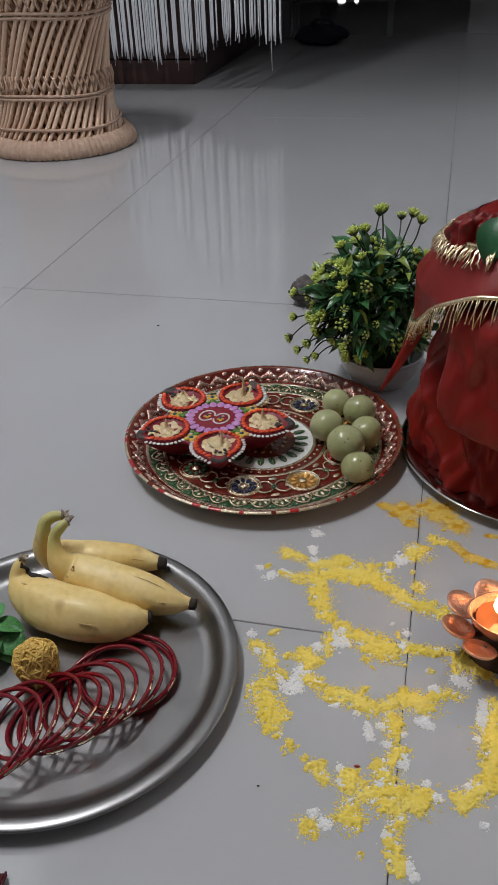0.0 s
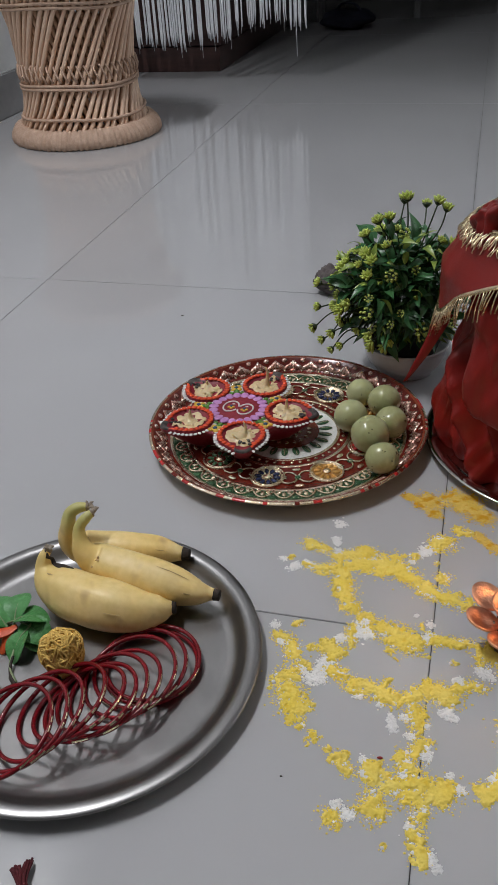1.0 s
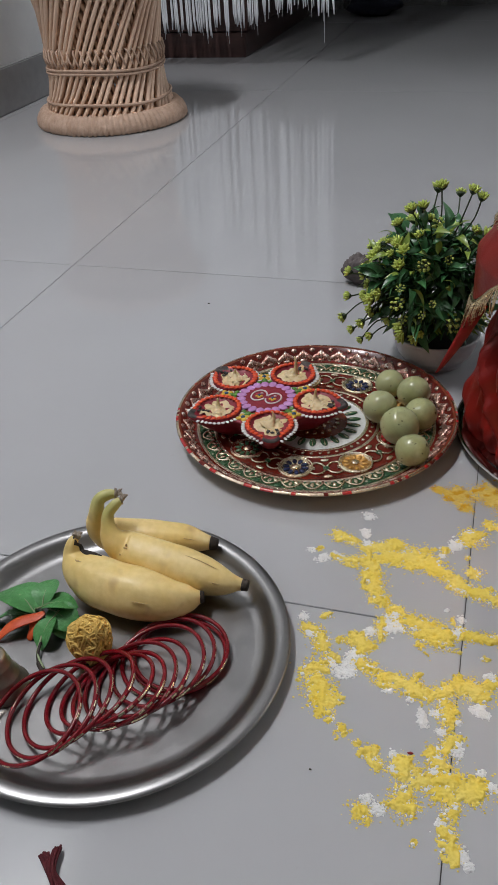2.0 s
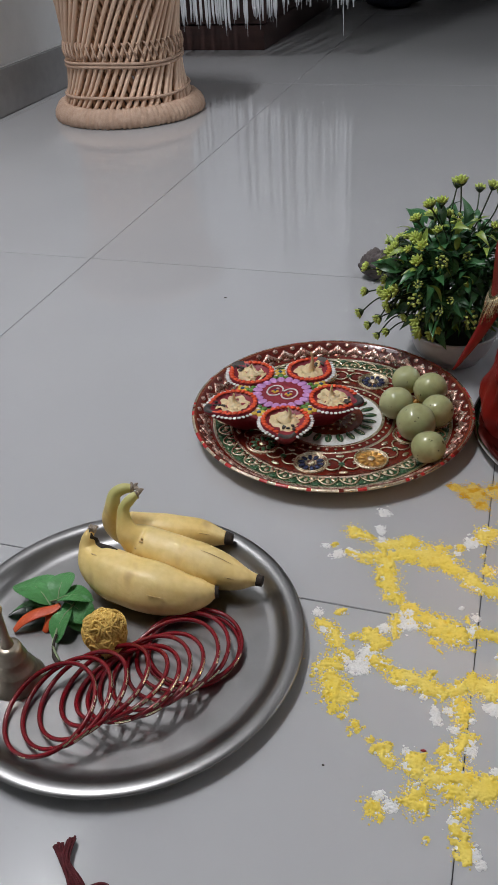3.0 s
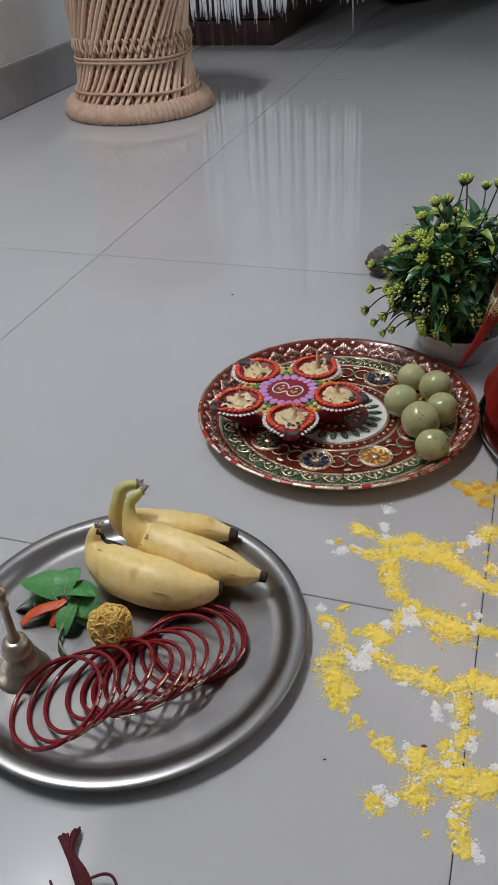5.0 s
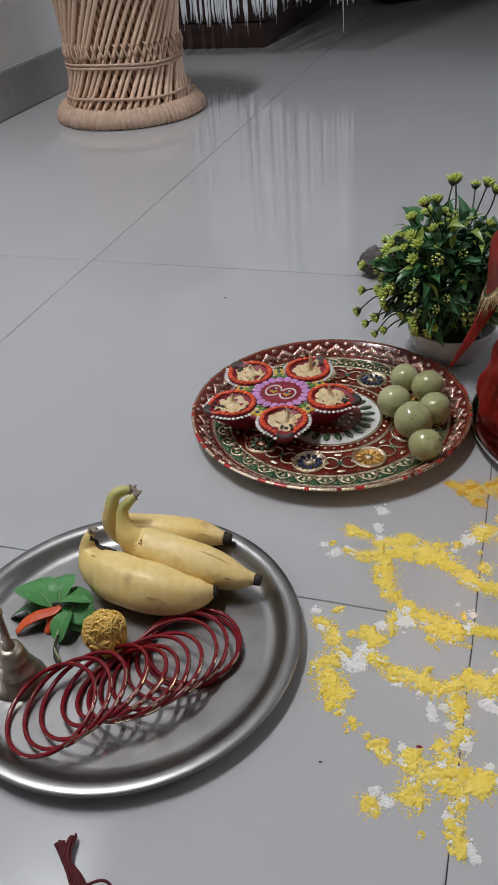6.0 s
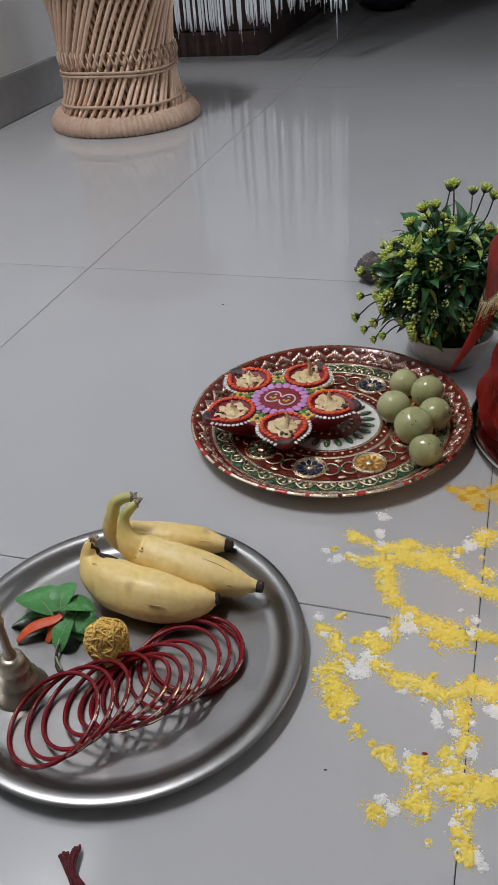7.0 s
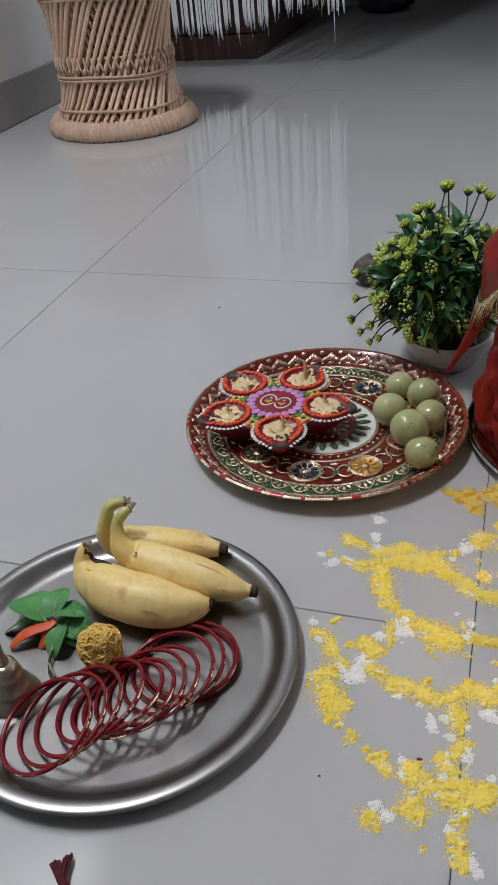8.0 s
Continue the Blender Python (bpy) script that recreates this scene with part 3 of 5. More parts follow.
    prof = [(0.0045, 0.034), (0.0042, 0.037), (0.003, 0.04), (0.0028, 0.052), (0.0026, 0.064), (0.0036, 0.066), (0.0036, 0.068), (0.0026, 0.07), (0.003, 0.074), (0.0042, 0.077), (0.0044, 0.08), (0.003, 0.083), (0.0, 0.0845)]
    h = part("handle", Geo().lathe(prof, 20), "brass", t, "cast brass handle")
    part("finial", Geo().blob((-0.002, 0, 0.088), (0.0045, 0.003, 0.006), 12, 8, 0.2, 3), "brass", h)
    part("clapper", Geo().tube([(0, 0, 0.024), (0, 0, 0.006)], 0.0012, 6).blob((0, 0, 0.005), 0.003, 10, 6), "brass", t)


def thread_ball():
    t = thing("thread_ball", 0.3475, -0.084, 0.0018, "loose ball of ochre cotton thread on a steel plate", "thread")
    r = random.Random(21)
    part("core", Geo().blob((0, 0, 0.0165), (0.0118, 0.0115, 0.0142), 24, 16, 0.25, 4), "ochre", t)
    for i in range(290):
        z, a = r.uniform(-0.75, 1.0), r.uniform(0, 6.28)
        q = math.sqrt(1 - z * z)
        d = Vector((q * math.cos(a), q * math.sin(a), z))
        e1 = d.orthogonal().normalized()
        e2 = d.cross(e1)
        w = r.uniform(0, 6.28)
        u, v = math.cos(w) * e1 + math.sin(w) * e2, -math.sin(w) * e1 + math.cos(w) * e2
        out = r.uniform(0.9, 1.13)
        length = r.uniform(0.5, 1.2)
        bend = r.choice((-1, 1)) * r.uniform(0.1, 0.7)
        pts = []
        for k in range(18):
            s = k / 17 * 2 - 1
            p = (d + u * length * s + v * bend * (s * s - 0.4) + v * 0.2 * math.sin(8 * s + i)).normalized()
            lift = out + 0.12 * (1 - s * s) + 0.16 * noise.noise(p * 1.6)
            pts.append((p.x * 0.013 * lift, p.y * 0.0126 * lift, max(0.0165 + p.z * 0.0152 * lift, 0.0012)))
        part("strand", Geo().tube(pts, 0.0008, 5), "ochre", t)


def leaf_mesh(length, width, mat, curl=0.25, serrate=0.0, fold=0.25, n=9, name="leaf", blunt=0.9, belly=0.75):
    """A pointed leaf along +x with a folded midrib and curled tip; two skins with a thin edge."""
    verts, faces = [], []
    for i in range(n + 1):
        s = i / n
        w = width * 0.5 * (math.sin(math.pi * min(s * 1.02, 1.0) ** belly) ** blunt if 0 < s < 1 else 0.02)
        if serrate and i % 2:
            w *= 1 + serrate
        z = -curl * length * s * s + 0.12 * length * math.sin(math.pi * s)
        x = length * s * (1 - 0.15 * curl * s)
        for y, k in ((-1, 1), (-0.5, 0.35), (0, 0), (0.5, 0.35), (1, 1)):
            verts.append((x, y * w, z + fold * w * k))
    for i in range(n):
        for j in range(4):
            a = i * 5 + j
            faces.append((a, a + 5, a + 6, a + 1))
    k = len(verts)
    verts += [(x, y, z - 0.00035) for x, y, z in verts]
    faces += [tuple(i + k for i in f[::-1]) for f in faces]
    g = Geo().add(verts, faces)
    return g.mesh(name, mat, fix=False)


def aim(at, direction, roll=0.0, scale=1.0):
    """A pose whose +x runs along direction."""
    x = Vector(direction).normalized()
    y = Vector((0, 0, 1)).cross(x)
    y = y.normalized() if y.length > 1e-4 else Vector((0, 1, 0))
    z = x.cross(y)
    m = Matrix((x, y, z)).transposed().to_4x4()
    return Matrix.Translation(at) @ m @ Matrix.Rotation(roll, 4, "X") @ Matrix.Scale(scale, 4)


def mint_sprig():
    t = thing("mint_sprig", 0.3, -0.065, 0.0018, "fresh green mint sprig lying on a steel plate", "herb")
    part("stem", Geo().tube(spline([(0.019, -0.04, 0.002), (0.009, -0.03, 0.004), (0.0065, -0.018, 0.007), (0.002, -0.004, 0.009), (-0.004, 0.002, 0.011)], 5), 0.0009, 6), "mintstem", t)
    # base, direction, length, width, roll
    for at, to, size, wide, roll in (((-0.008, 0.0, 0.011), (-0.033, 0.018, 0.008), 0.038, 0.033, 0.25), ((-0.004, 0.0055, 0.011), (-0.004, 0.0252, 0.01), 0.0275, 0.021, -0.2),
                                     ((-0.004, 0.004, 0.013), (0.0225, 0.008, 0.004), 0.028, 0.024, -0.3), ((0.0015, 0.0058, 0.011), (0.0269, -0.0104, 0.0), 0.029, 0.022, 0.2),
                                     ((0.0103, -0.0012, 0.013), (-0.0043, -0.0248, -0.008), 0.027, 0.019, 0.3), ((-0.01, -0.0015, 0.008), (-0.0323, -0.0053, -0.001), 0.033, 0.013, 0.4),
                                     ((0.009, 0.001, 0.007), (0.0139, -0.0101, -0.002), 0.019, 0.016, 0.1), ((-0.012, 0.004, 0.007), (-0.02, -0.006, -0.001), 0.02, 0.014, -0.3)):
        o = part("leaf", leaf_mesh(size, wide, "mint", 0.22, 0.06, 0.16, 30, blunt=0.55, belly=1.12), None, t)
        o.matrix_local = aim(at, to, roll)
        part("midrib", Geo().tube([(-0.005, 0, 0.0), (0, 0, 0.0004), (size * 0.25, 0, 0.07 * size + 0.0003), (size * 0.5, 0, 0.058 * size), (size * 0.8, 0, -0.09 * size)], [0.0008, 0.0007, 0.0005, 0.0004, 0.0002], 5), "mintstem", o)


def orange_petal():
    g = Geo()
    pts = spline([(0.0, 0.0, 0.002), (0.006, 0.0063, 0.008), (0.0148, 0.0129, 0.0112), (0.0234, 0.0188, 0.0112), (0.0284, 0.0236, 0.013)], 5)
    g.tube(pts, [0.0006 + 0.0046 * math.sin(math.pi * min(0.12 + 0.8 * i / 20, 1)) for i in range(len(pts))], 10, flat=0.16)
    g.tube(spline([(0.0246, 0.019, 0.0105), (0.0232, 0.0112, 0.0062), (0.0225, 0.0052, 0.0004)], 5), [0.004] * 5 + [0.0028] * 5 + [0.0008], 8, flat=0.2)
    ob = part("flower_petal", g, "chili")
    ob.location = (0.2725, -0.0879, 0.0018)
    tagged(ob, "curled orange-red flower petal beside mint leaves", "petal")


def dark_stem():
    ob = part("clove_stem", Geo().tube(spline([(0, 0, 0.006), (0.0012, -0.0074, 0.004), (0.005, -0.0146, 0.0016), (0.0114, -0.0201, 0.0014)], 5), [0.0012] * 5 + [0.0013] * 5 + [0.0018] * 6, 6), "char")
    ob.location = (0.3078, -0.0867, 0.0018)
    tagged(ob, "thin dark dried stem on a steel plate", "stem")


# ---- decorated plate with lamps and fruit ----
PX, PY = 0.4388, 0.247


def decorated_plate():
    t = thing("decorated_plate", PX, PY, 0, "round red and gold enamelled ritual plate with embossed flowers", "plate")
    names = ["lac_red", "gold", "lac_white", "lac_green", "lac_brown", "lac_bright"]
    prof = [(0.0005, 0.0042, 4), (0.032, 0.0042, 2), (0.05, 0.0042, 1), (0.0515, 0.0048, 1), (0.053, 0.0042, 0), (0.061, 0.0042, 1), (0.0625, 0.005, 1), (0.064, 0.0042, 0), (0.099, 0.0042, 1), (0.1005, 0.0052, 1),
            (0.102, 0.0044, 3), (0.1155, 0.0052, 1), (0.117, 0.0062, 1), (0.1185, 0.0056, 0), (0.123, 0.0072, 0), (0.13, 0.0135, 0), (0.134, 0.0172, 4), (0.1362, 0.0183, 6), (0.1385, 0.0178, 6), (0.1388, 0.0166, 1), (0.1375, 0.0156, 1),
            (0.131, 0.011, 1), (0.124, 0.0045, 1), (0.12, 0.0008, 1), (0.116, 0.0, 1), (0.0005, 0.0, 1)]

    def pick(i, j):
        k = prof[i][2]
        if k != 6:
            return k
        dash = noise.noise(Vector((j * 0.47, 0.7, 0)))
        return 5 if dash > 0.2 else 0 if dash < -0.42 else 1
    part("dish", Geo().lathe([(r, z) for r, z, _ in prof], 216, mi=pick), names, t)
    turn = radians(-51)
    # raised flower medals
    for i in range(9):
        a = turn + 2 * math.pi * i / 9
        c = (0.0815 * math.cos(a), 0.0815 * math.sin(a))
        g = Geo().lathe([(0.0165, 0.0042), (0.0165, 0.0058), (0.0155, 0.0066), (0.0145, 0.0058), (0.0142, 0.005), (0.0003, 0.005)], 36, (c[0], c[1], 0), mi=[0, 0, 0, 0, 1])
        kinds = (("amber", "amber"), ("lac_brown", "lac_bright"), ("amber", "amber"), ("gold", "lac_blue"), ("amber", "amber"), ("lac_brown", "lac_bright"), ("amber", "amber"), ("lac_red", "lac_green"), ("gold", "lac_blue"))[i]
        for k in range(10):
            b = 2 * math.pi * k / 10
            g.blob((c[0] + 0.0088 * math.cos(b), c[1] + 0.0088 * math.sin(b), 0.0054), (0.0036, 0.0022, 0.0012), 8, 5, mi=2, turn=Matrix.Rotation(b, 3, "Z"))
        g.blob((c[0], c[1], 0.0055), (0.0042, 0.0042, 0.0016), 12, 6, mi=0)
        g.lathe([(0.0125, 0.005), (0.0128, 0.0056), (0.0131, 0.005)], 30, (c[0], c[1], 0))
        part("medal", g, ["gold", *kinds], t)
        # scrolls between the medals
        b = turn + 2 * math.pi * (i + 0.5) / 9
        g = Geo()
        for sx in (-1, 1):
            for sy in (-1, 1):
                pts = []
                for k in range(15):
                    u = k / 14
                    q, w = 0.0105 * (1 - 0.75 * u), 1.5 * math.pi * u
                    lx = sx * (0.0105 - q * math.cos(w) * 0.9)
                    ly = sy * (q * math.sin(w) * 0.9 + 0.0014)
                    pts.append(((0.082 + ly) * math.cos(b + lx / 0.082), (0.082 + ly) * math.sin(b + lx / 0.082), 0.005))
                g.tube(pts, [0.0011 - 0.0003 * k / 14 for k in range(15)], 6)
        g.blob((0.082 * math.cos(b), 0.082 * math.sin(b), 0.005), (0.0032, 0.0032, 0.0014), 10, 6, mi=1)
        for q in (0.069, 0.0945):
            g.blob((q * math.cos(b), q * math.sin(b), 0.0048), (0.0024, 0.0046, 0.0012), 10, 6, mi=0, turn=Matrix.Rotation(b, 3, "Z"))
        part("scroll", g, ["gold", "lac_green"], t)
    # scallops of the green border
    for i in range(34):
        a0 = 2 * math.pi * i / 34
        pts = []
        for k in range(11):
            s = k / 10
            q = 0.103 + 0.0105 * math.sin(math.pi * s) ** 0.7
            pts.append((q * math.cos(a0 + s * 0.185), q * math.sin(a0 + s * 0.185), 0.0054))
        m = a0 + 0.0925
        g = Geo().tube(pts, 0.0011, 6)
        for k in range(3):
            w = m + (k - 1) * 0.045
            q = 0.1075 if k == 1 else 0.1052
            g.blob((q * math.cos(w), q * math.sin(w), 0.005), (0.0036, 0.0021, 0.0009), 8, 5, turn=Matrix.Rotation(w + (k - 1) * 0.5, 3, "Z"))
        g.blob((0.1128 * math.cos(a0), 0.1128 * math.sin(a0), 0.0054), (0.0032, 0.0042, 0.0009), 8, 5, mi=1, turn=Matrix.Rotation(a0, 3, "Z"))
        part("scallop", g, ["gold", "lac_green"], t)
    # beads round the white ring, dark leaves on it
    g = Geo()
    for i in range(44):
        a = 2 * math.pi * i / 44
        g.blob((0.057 * math.cos(a), 0.057 * math.sin(a), 0.0046), (0.0019, 0.0019, 0.0009), 8, 5)
    part("bead_ring", g, "gold", t)
    for i in range(22):
        a = 2 * math.pi * i / 22
        g = Geo().blob((0.0385 * math.cos(a), 0.0385 * math.sin(a), 0.0048), (0.0072, 0.0034, 0.001), 12, 6, turn=Matrix.Rotation(a, 3, "Z"))
        g.tube([(0.032 * math.cos(a), 0.032 * math.sin(a), 0.0056), (0.045 * math.cos(a), 0.045 * math.sin(a), 0.0056)], 0.0004, 5, mi=1)
        part("painted_leaf", g, ["lac_green", "gold"], t)
    for q, count in ((0.012, 10), (0.022, 18)):
        g = Geo()
        for i in range(count):
            a = 2 * math.pi * i / count
            g.blob((q * math.cos(a), q * math.sin(a), 0.0046), (0.0028, 0.0022, 0.0011), 8, 5, turn=Matrix.Rotation(a, 3, "Z"))
        part("bead_ring", g, "gold", t)
    # embossed leaves up the sloping wall
    slope = math.atan2(0.0063, 0.007)
    for i in range(40):
        a = 2 * math.pi * i / 40
        tilt = Matrix.Rotation(a, 3, "Z") @ Matrix.Rotation(-slope, 3, "Y")
        g = Geo()
        for w in (-1.0, -0.5, 0, 0.5, 1.0):
            q = 0.1282 - 0.0022 * abs(w)
            p = Vector((q * math.cos(a + w * 0.05), q * math.sin(a + w * 0.05), 0.0118 - 0.0019 * abs(w)))
            g.blob(p, (0.0058, 0.0029, 0.0017), 8, 5, turn=tilt @ Matrix.Rotation(-w * 0.9, 3, "Z"))
        g.blob(Vector((0.1225 * math.cos(a), 0.1225 * math.sin(a), 0.0072)), (0.0024, 0.0046, 0.0012), 8, 5, turn=tilt)
        m = a + math.pi / 40
        g.blob(Vector((0.1318 * math.cos(m), 0.1318 * math.sin(m), 0.0152)), (0.003, 0.0034, 0.0012), 8, 5, turn=tilt)
        g.blob(Vector((0.1222 * math.cos(m), 0.1222 * math.sin(m), 0.0068)), (0.0016, 0.0016, 0.0009), 8, 5, turn=tilt, mi=1)
        part("embossed_leaf", g, ["rosegold", "gold"], t)


def lamp_cluster():
    x, y, z = 0.3915, 0.238, 0.0042
    t = thing("clay_lamp_cluster", x, y, z, "crimson five-cup clay lamp painted with dots, holding cotton and wax", "oil lamp")
    angles = [radians(0 + 72 * i) for i in range(5)]

    def star(a, r, zz):
        d = min(abs((a - b + math.pi) % (2 * math.pi) - math.pi) for b in angles)
        return r * (1 + 0.62 * math.exp(-(d / 0.3) ** 2)), zz
    body = Geo().lathe([(0.0005, 0.0), (0.031, 0.0), (0.034, 0.003), (0.043, 0.015), (0.0488, 0.0235), (0.0488, 0.0258), (0.047, 0.0266), (0.0005, 0.0266)], 120, shape=star)
    part("body", body, "clay", t, "crimson painted clay base")
    r = random.Random(31)
    for n, b in enumerate(angles):
        cx, cy = 0.0505 * math.cos(b), 0.0505 * math.sin(b)

        def pear(a, q, zz, b=b):
            d = (a - b + math.pi) % (2 * math.pi) - math.pi
            return q * (1 + 0.34 * math.exp(-(d / 0.38) ** 2)), zz

        def burnt(i, j, b=b, m=60):
            d = abs((2 * math.pi * (j + 0.5) / m - b + math.pi) % (2 * math.pi) - math.pi)
            return 1 if d < (0.42, 0.22, 0.34, 0.36, 0.34)[n] and i in (1, 2, 3, 4) else 2 if i in (2, 3) else 0
        cup = Geo().lathe([(0.0232, 0.026), (0.0232, 0.0278), (0.0225, 0.0292), (0.0212, 0.0296), (0.0195, 0.0288), (0.018, 0.0272), (0.0003, 0.0268)], 60, (cx, cy, 0), burnt, pear)
        c = part("cup", cup, ["clay", "soot", "p_orange"], t)
        for i in range(26):
            a = 2 * math.pi * i / 26
            d = abs((a - b + math.pi) % (2 * math.pi) - math.pi)
            q = pear(a, 0.0208, 0)[0]
            if d > 0.42:
                part("orange_dab", Geo().blob((cx + q * math.cos(a), cy + q * math.sin(a), 0.0299), (0.0027 * r.uniform(0.85, 1.15), 0.0026 * r.uniform(0.85, 1.2), 0.0008), 8, 5, 0.3, i, turn=Matrix.Rotation(a, 3, "Z")), "p_orange", c)
        for i in range(38):
            a = 2 * math.pi * (i + 0.5) / 38
            d = abs((a - b + math.pi) % (2 * math.pi) - math.pi)
            q = pear(a, 0.0252, 0)[0]
            if d > 0.3:
                part("white_dab", Geo().blob((cx + q * math.cos(a), cy + q * math.sin(a), 0.0267), (0.0023 * r.uniform(0.8, 1.2), 0.0019 * r.uniform(0.8, 1.2), 0.0007), 8, 5, 0.4, i, turn=Matrix.Rotation(a, 3, "Z")), "p_white", c)
        wax = Geo()
        verts, faces = [], []
        for i in range(9):
            for j in range(28):
                a, q = 2 * math.pi * j / 28, 0.0162 * i / 8
                k = noise.noise(Vector((q * 160 * math.cos(a) + n * 9, q * 160 * math.sin(a), 1.2)))
                ragged = 1 + 0.4 * noise.noise(Vector((2.2 * math.cos(a) + n * 5, 2.2 * math.sin(a), 7)))
                pr = pear(a, q, 0)[0] * ragged * 0.93
                verts.append((cx + pr * math.cos(a), cy + pr * math.sin(a), 0.0282 + 0.0036 * k + 0.0022 * noise.noise(Vector((q * 420 * math.cos(a) + n * 9, q * 420 * math.sin(a), 4.2))) - (0.0016 if i == 8 else 0)))
        for i in range(8):
            for j in range(28):
                faces.append((i * 28 + j, i * 28 + (j + 1) % 28, (i + 1) * 28 + (j + 1) % 28, (i + 1) * 28 + j))
        wax.add(verts, faces)
        for k in range(4):
            a = r.uniform(0, 6.28)
            wax.blob((cx + 0.008 * math.cos(a), cy + 0.008 * math.sin(a), 0.0265), (r.uniform(0.003, 0.006), r.uniform(0.0025, 0.004), 0.0028), 10, 6, 0.7, k + n * 4, turn=Matrix.Rotation(a, 3, "Z"))
        part("wax", wax, "cream", c, "pale yellow set wax")
        ash = Geo()
        for k in range(5):
            a, q = b + r.uniform(-0.5, 0.5), r.uniform(0.011, 0.019)
            ash.blob((cx + q * math.cos(a), cy + q * math.sin(a), 0.0292), (r.uniform(0.0012, 0.0026), r.uniform(0.001, 0.002), 0.0009), 10, 6, 0.9, k + 7 * n, turn=Matrix.Rotation(a, 3, "Z"))
        part("ash", ash, "soot", c, "black ash at the spout")
        tall = (0.017, 0.024, 0.012, 0.014, 0.016)[n]
        lx, ly = r.uniform(-0.001, 0.002), r.uniform(-0.001, 0.004)
        wick = Geo().tube(spline([(cx, cy, 0.025), (cx + lx, cy + ly * 0.5, 0.029), (cx + lx * 2, cy + ly, 0.025 + tall * 0.6), (cx + lx, cy + ly, 0.025 + tall)], 4),
                          [w * (1 + 0.25 * noise.noise(Vector((k * 0.9, n * 3.3, 0)))) for k, w in enumerate((0.0105, 0.0095, 0.0076, 0.0058, 0.0042, 0.0031, 0.0024, 0.0019, 0.0016, 0.0014, 0.0012, 0.0009, 0.0005))], 9)
        part("wick", wick, "cream", c, "twisted cotton wick")
    # painted centre
    disc = Geo().lathe([(0.0225, 0.026), (0.0232, 0.0272), (0.0225, 0.0279), (0.0215, 0.0281), (0.0003, 0.0281)], 60)
    c = part("centre_disc", disc, "clay", t)
    for i in range(20):
        a = 2 * math.pi * i / 20
        g = Geo().blob((0.0252 * math.cos(a), 0.0252 * math.sin(a), 0.0278), (0.0056, 0.0042, 0.0011), 10, 6, turn=Matrix.Rotation(a, 3, "Z"))
        part("lilac_petal", g, "p_lilac", c)

    def dab(kind, at, size, turn=None):
        part(kind[2:] + "_dab", Geo().blob(at, size, 9, 5, turn=turn), kind, t)
    face = radians(-12)
    for s in (-1, 1):
        pts = [(s * 0.0079 + 0.0074 * math.cos(a), 0.0098 * math.sin(a) - 0.0004, 0.0284) for a in [s * (0.35 + 5.7 * k / 23) + (math.pi if s < 0 else 0) + math.pi for k in range(24)]]
        pts = [tuple(Matrix.Rotation(face, 3, "Z") @ Vector(p)) for p in pts]
        part("white_loop", Geo().tube(pts, 0.0009, 6), "p_white", c)
        for k in range(4):
            a = 1.57 * k + 0.4
            p = Matrix.Rotation(face, 3, "Z") @ Vector((s * 0.0073 + 0.0022 * math.cos(a), 0.0022 * math.sin(a) - 0.0015, 0.0284))
            dab("p_yellow" if k != 1 else "p_blue", p, (0.0018, 0.0018, 0.0009))
        p = Matrix.Rotation(face, 3, "Z") @ Vector((s * 0.0073, 0.0045, 0.0284))
        part("white_dab", Geo().blob(p, (0.0018, 0.0009, 0.0007), 8, 5), "p_white", c)
    for b in angles:
        m = b + radians(36)
        for q in (0.0325, 0.0365):
            dab("p_green", (q * math.cos(m), q * math.sin(m), 0.0268), (0.0031, 0.0031, 0.0014))
        for sgn in (-1, 1):
            q = 0.0325
            dab("p_green", (q * math.cos(m + sgn * 0.17), q * math.sin(m + sgn * 0.17), 0.0268), (0.0027, 0.0027, 0.0013))
        for k in range(4):
            w = m + 0.78 + 1.57 * k
            dab("p_yellow", (0.0415 * math.cos(m) + 0.0038 * math.cos(w), 0.0415 * math.sin(m) + 0.0038 * math.sin(w), 0.0268), (0.0038, 0.0031, 0.0016), Matrix.Rotation(w, 3, "Z"))
        dab("p_blue", (0.0415 * math.cos(m), 0.0415 * math.sin(m), 0.0278), (0.0024, 0.0024, 0.0014))


def gooseberries():
    r = random.Random(41)
    for x, y, q in ((0.504, 0.309, 0.0149), (0.53, 0.2935, 0.0168), (0.501, 0.2595, 0.0167), (0.541, 0.2555, 0.0159), (0.5245, 0.2265, 0.0185), (0.5405, 0.187, 0.0154)):
        g = Geo()
        prof = []
        for i in range(17):
            b = math.pi * i / 16
            prof.append((max(q * math.sin(b), 0.0002), q * 0.98 * math.cos(b) - (0.0016 * math.exp(-(i / 1.6) ** 2)) + (0.0012 * math.exp(-((16 - i) / 1.6) ** 2))))
        g.lathe(prof, 36, shape=lambda a, rr, z: (rr * (1 + 0.011 * math.cos(6 * a)), z))
        ob = part("gooseberry", g, "amla")
        slope = 0.004 if math.hypot(x - PX, y - PY) > 0.105 else 0.0
        ob.matrix_world = pose(x, y, 0.0052 + q * 0.955 + slope, r.uniform(-35, 35), r.uniform(-35, 35), r.uniform(0, 360))
        tagged(ob, "pale green Indian gooseberry with dark specks", "fruit", "gooseberries on the decorated plate")


# ---- plant, wrapped pot and burning lamp ----
def potted_plant():
    t = thing("potted_plant", 0.541, 0.405, 0, "artificial green bush with yellow-green buds in a white pot", "plant")
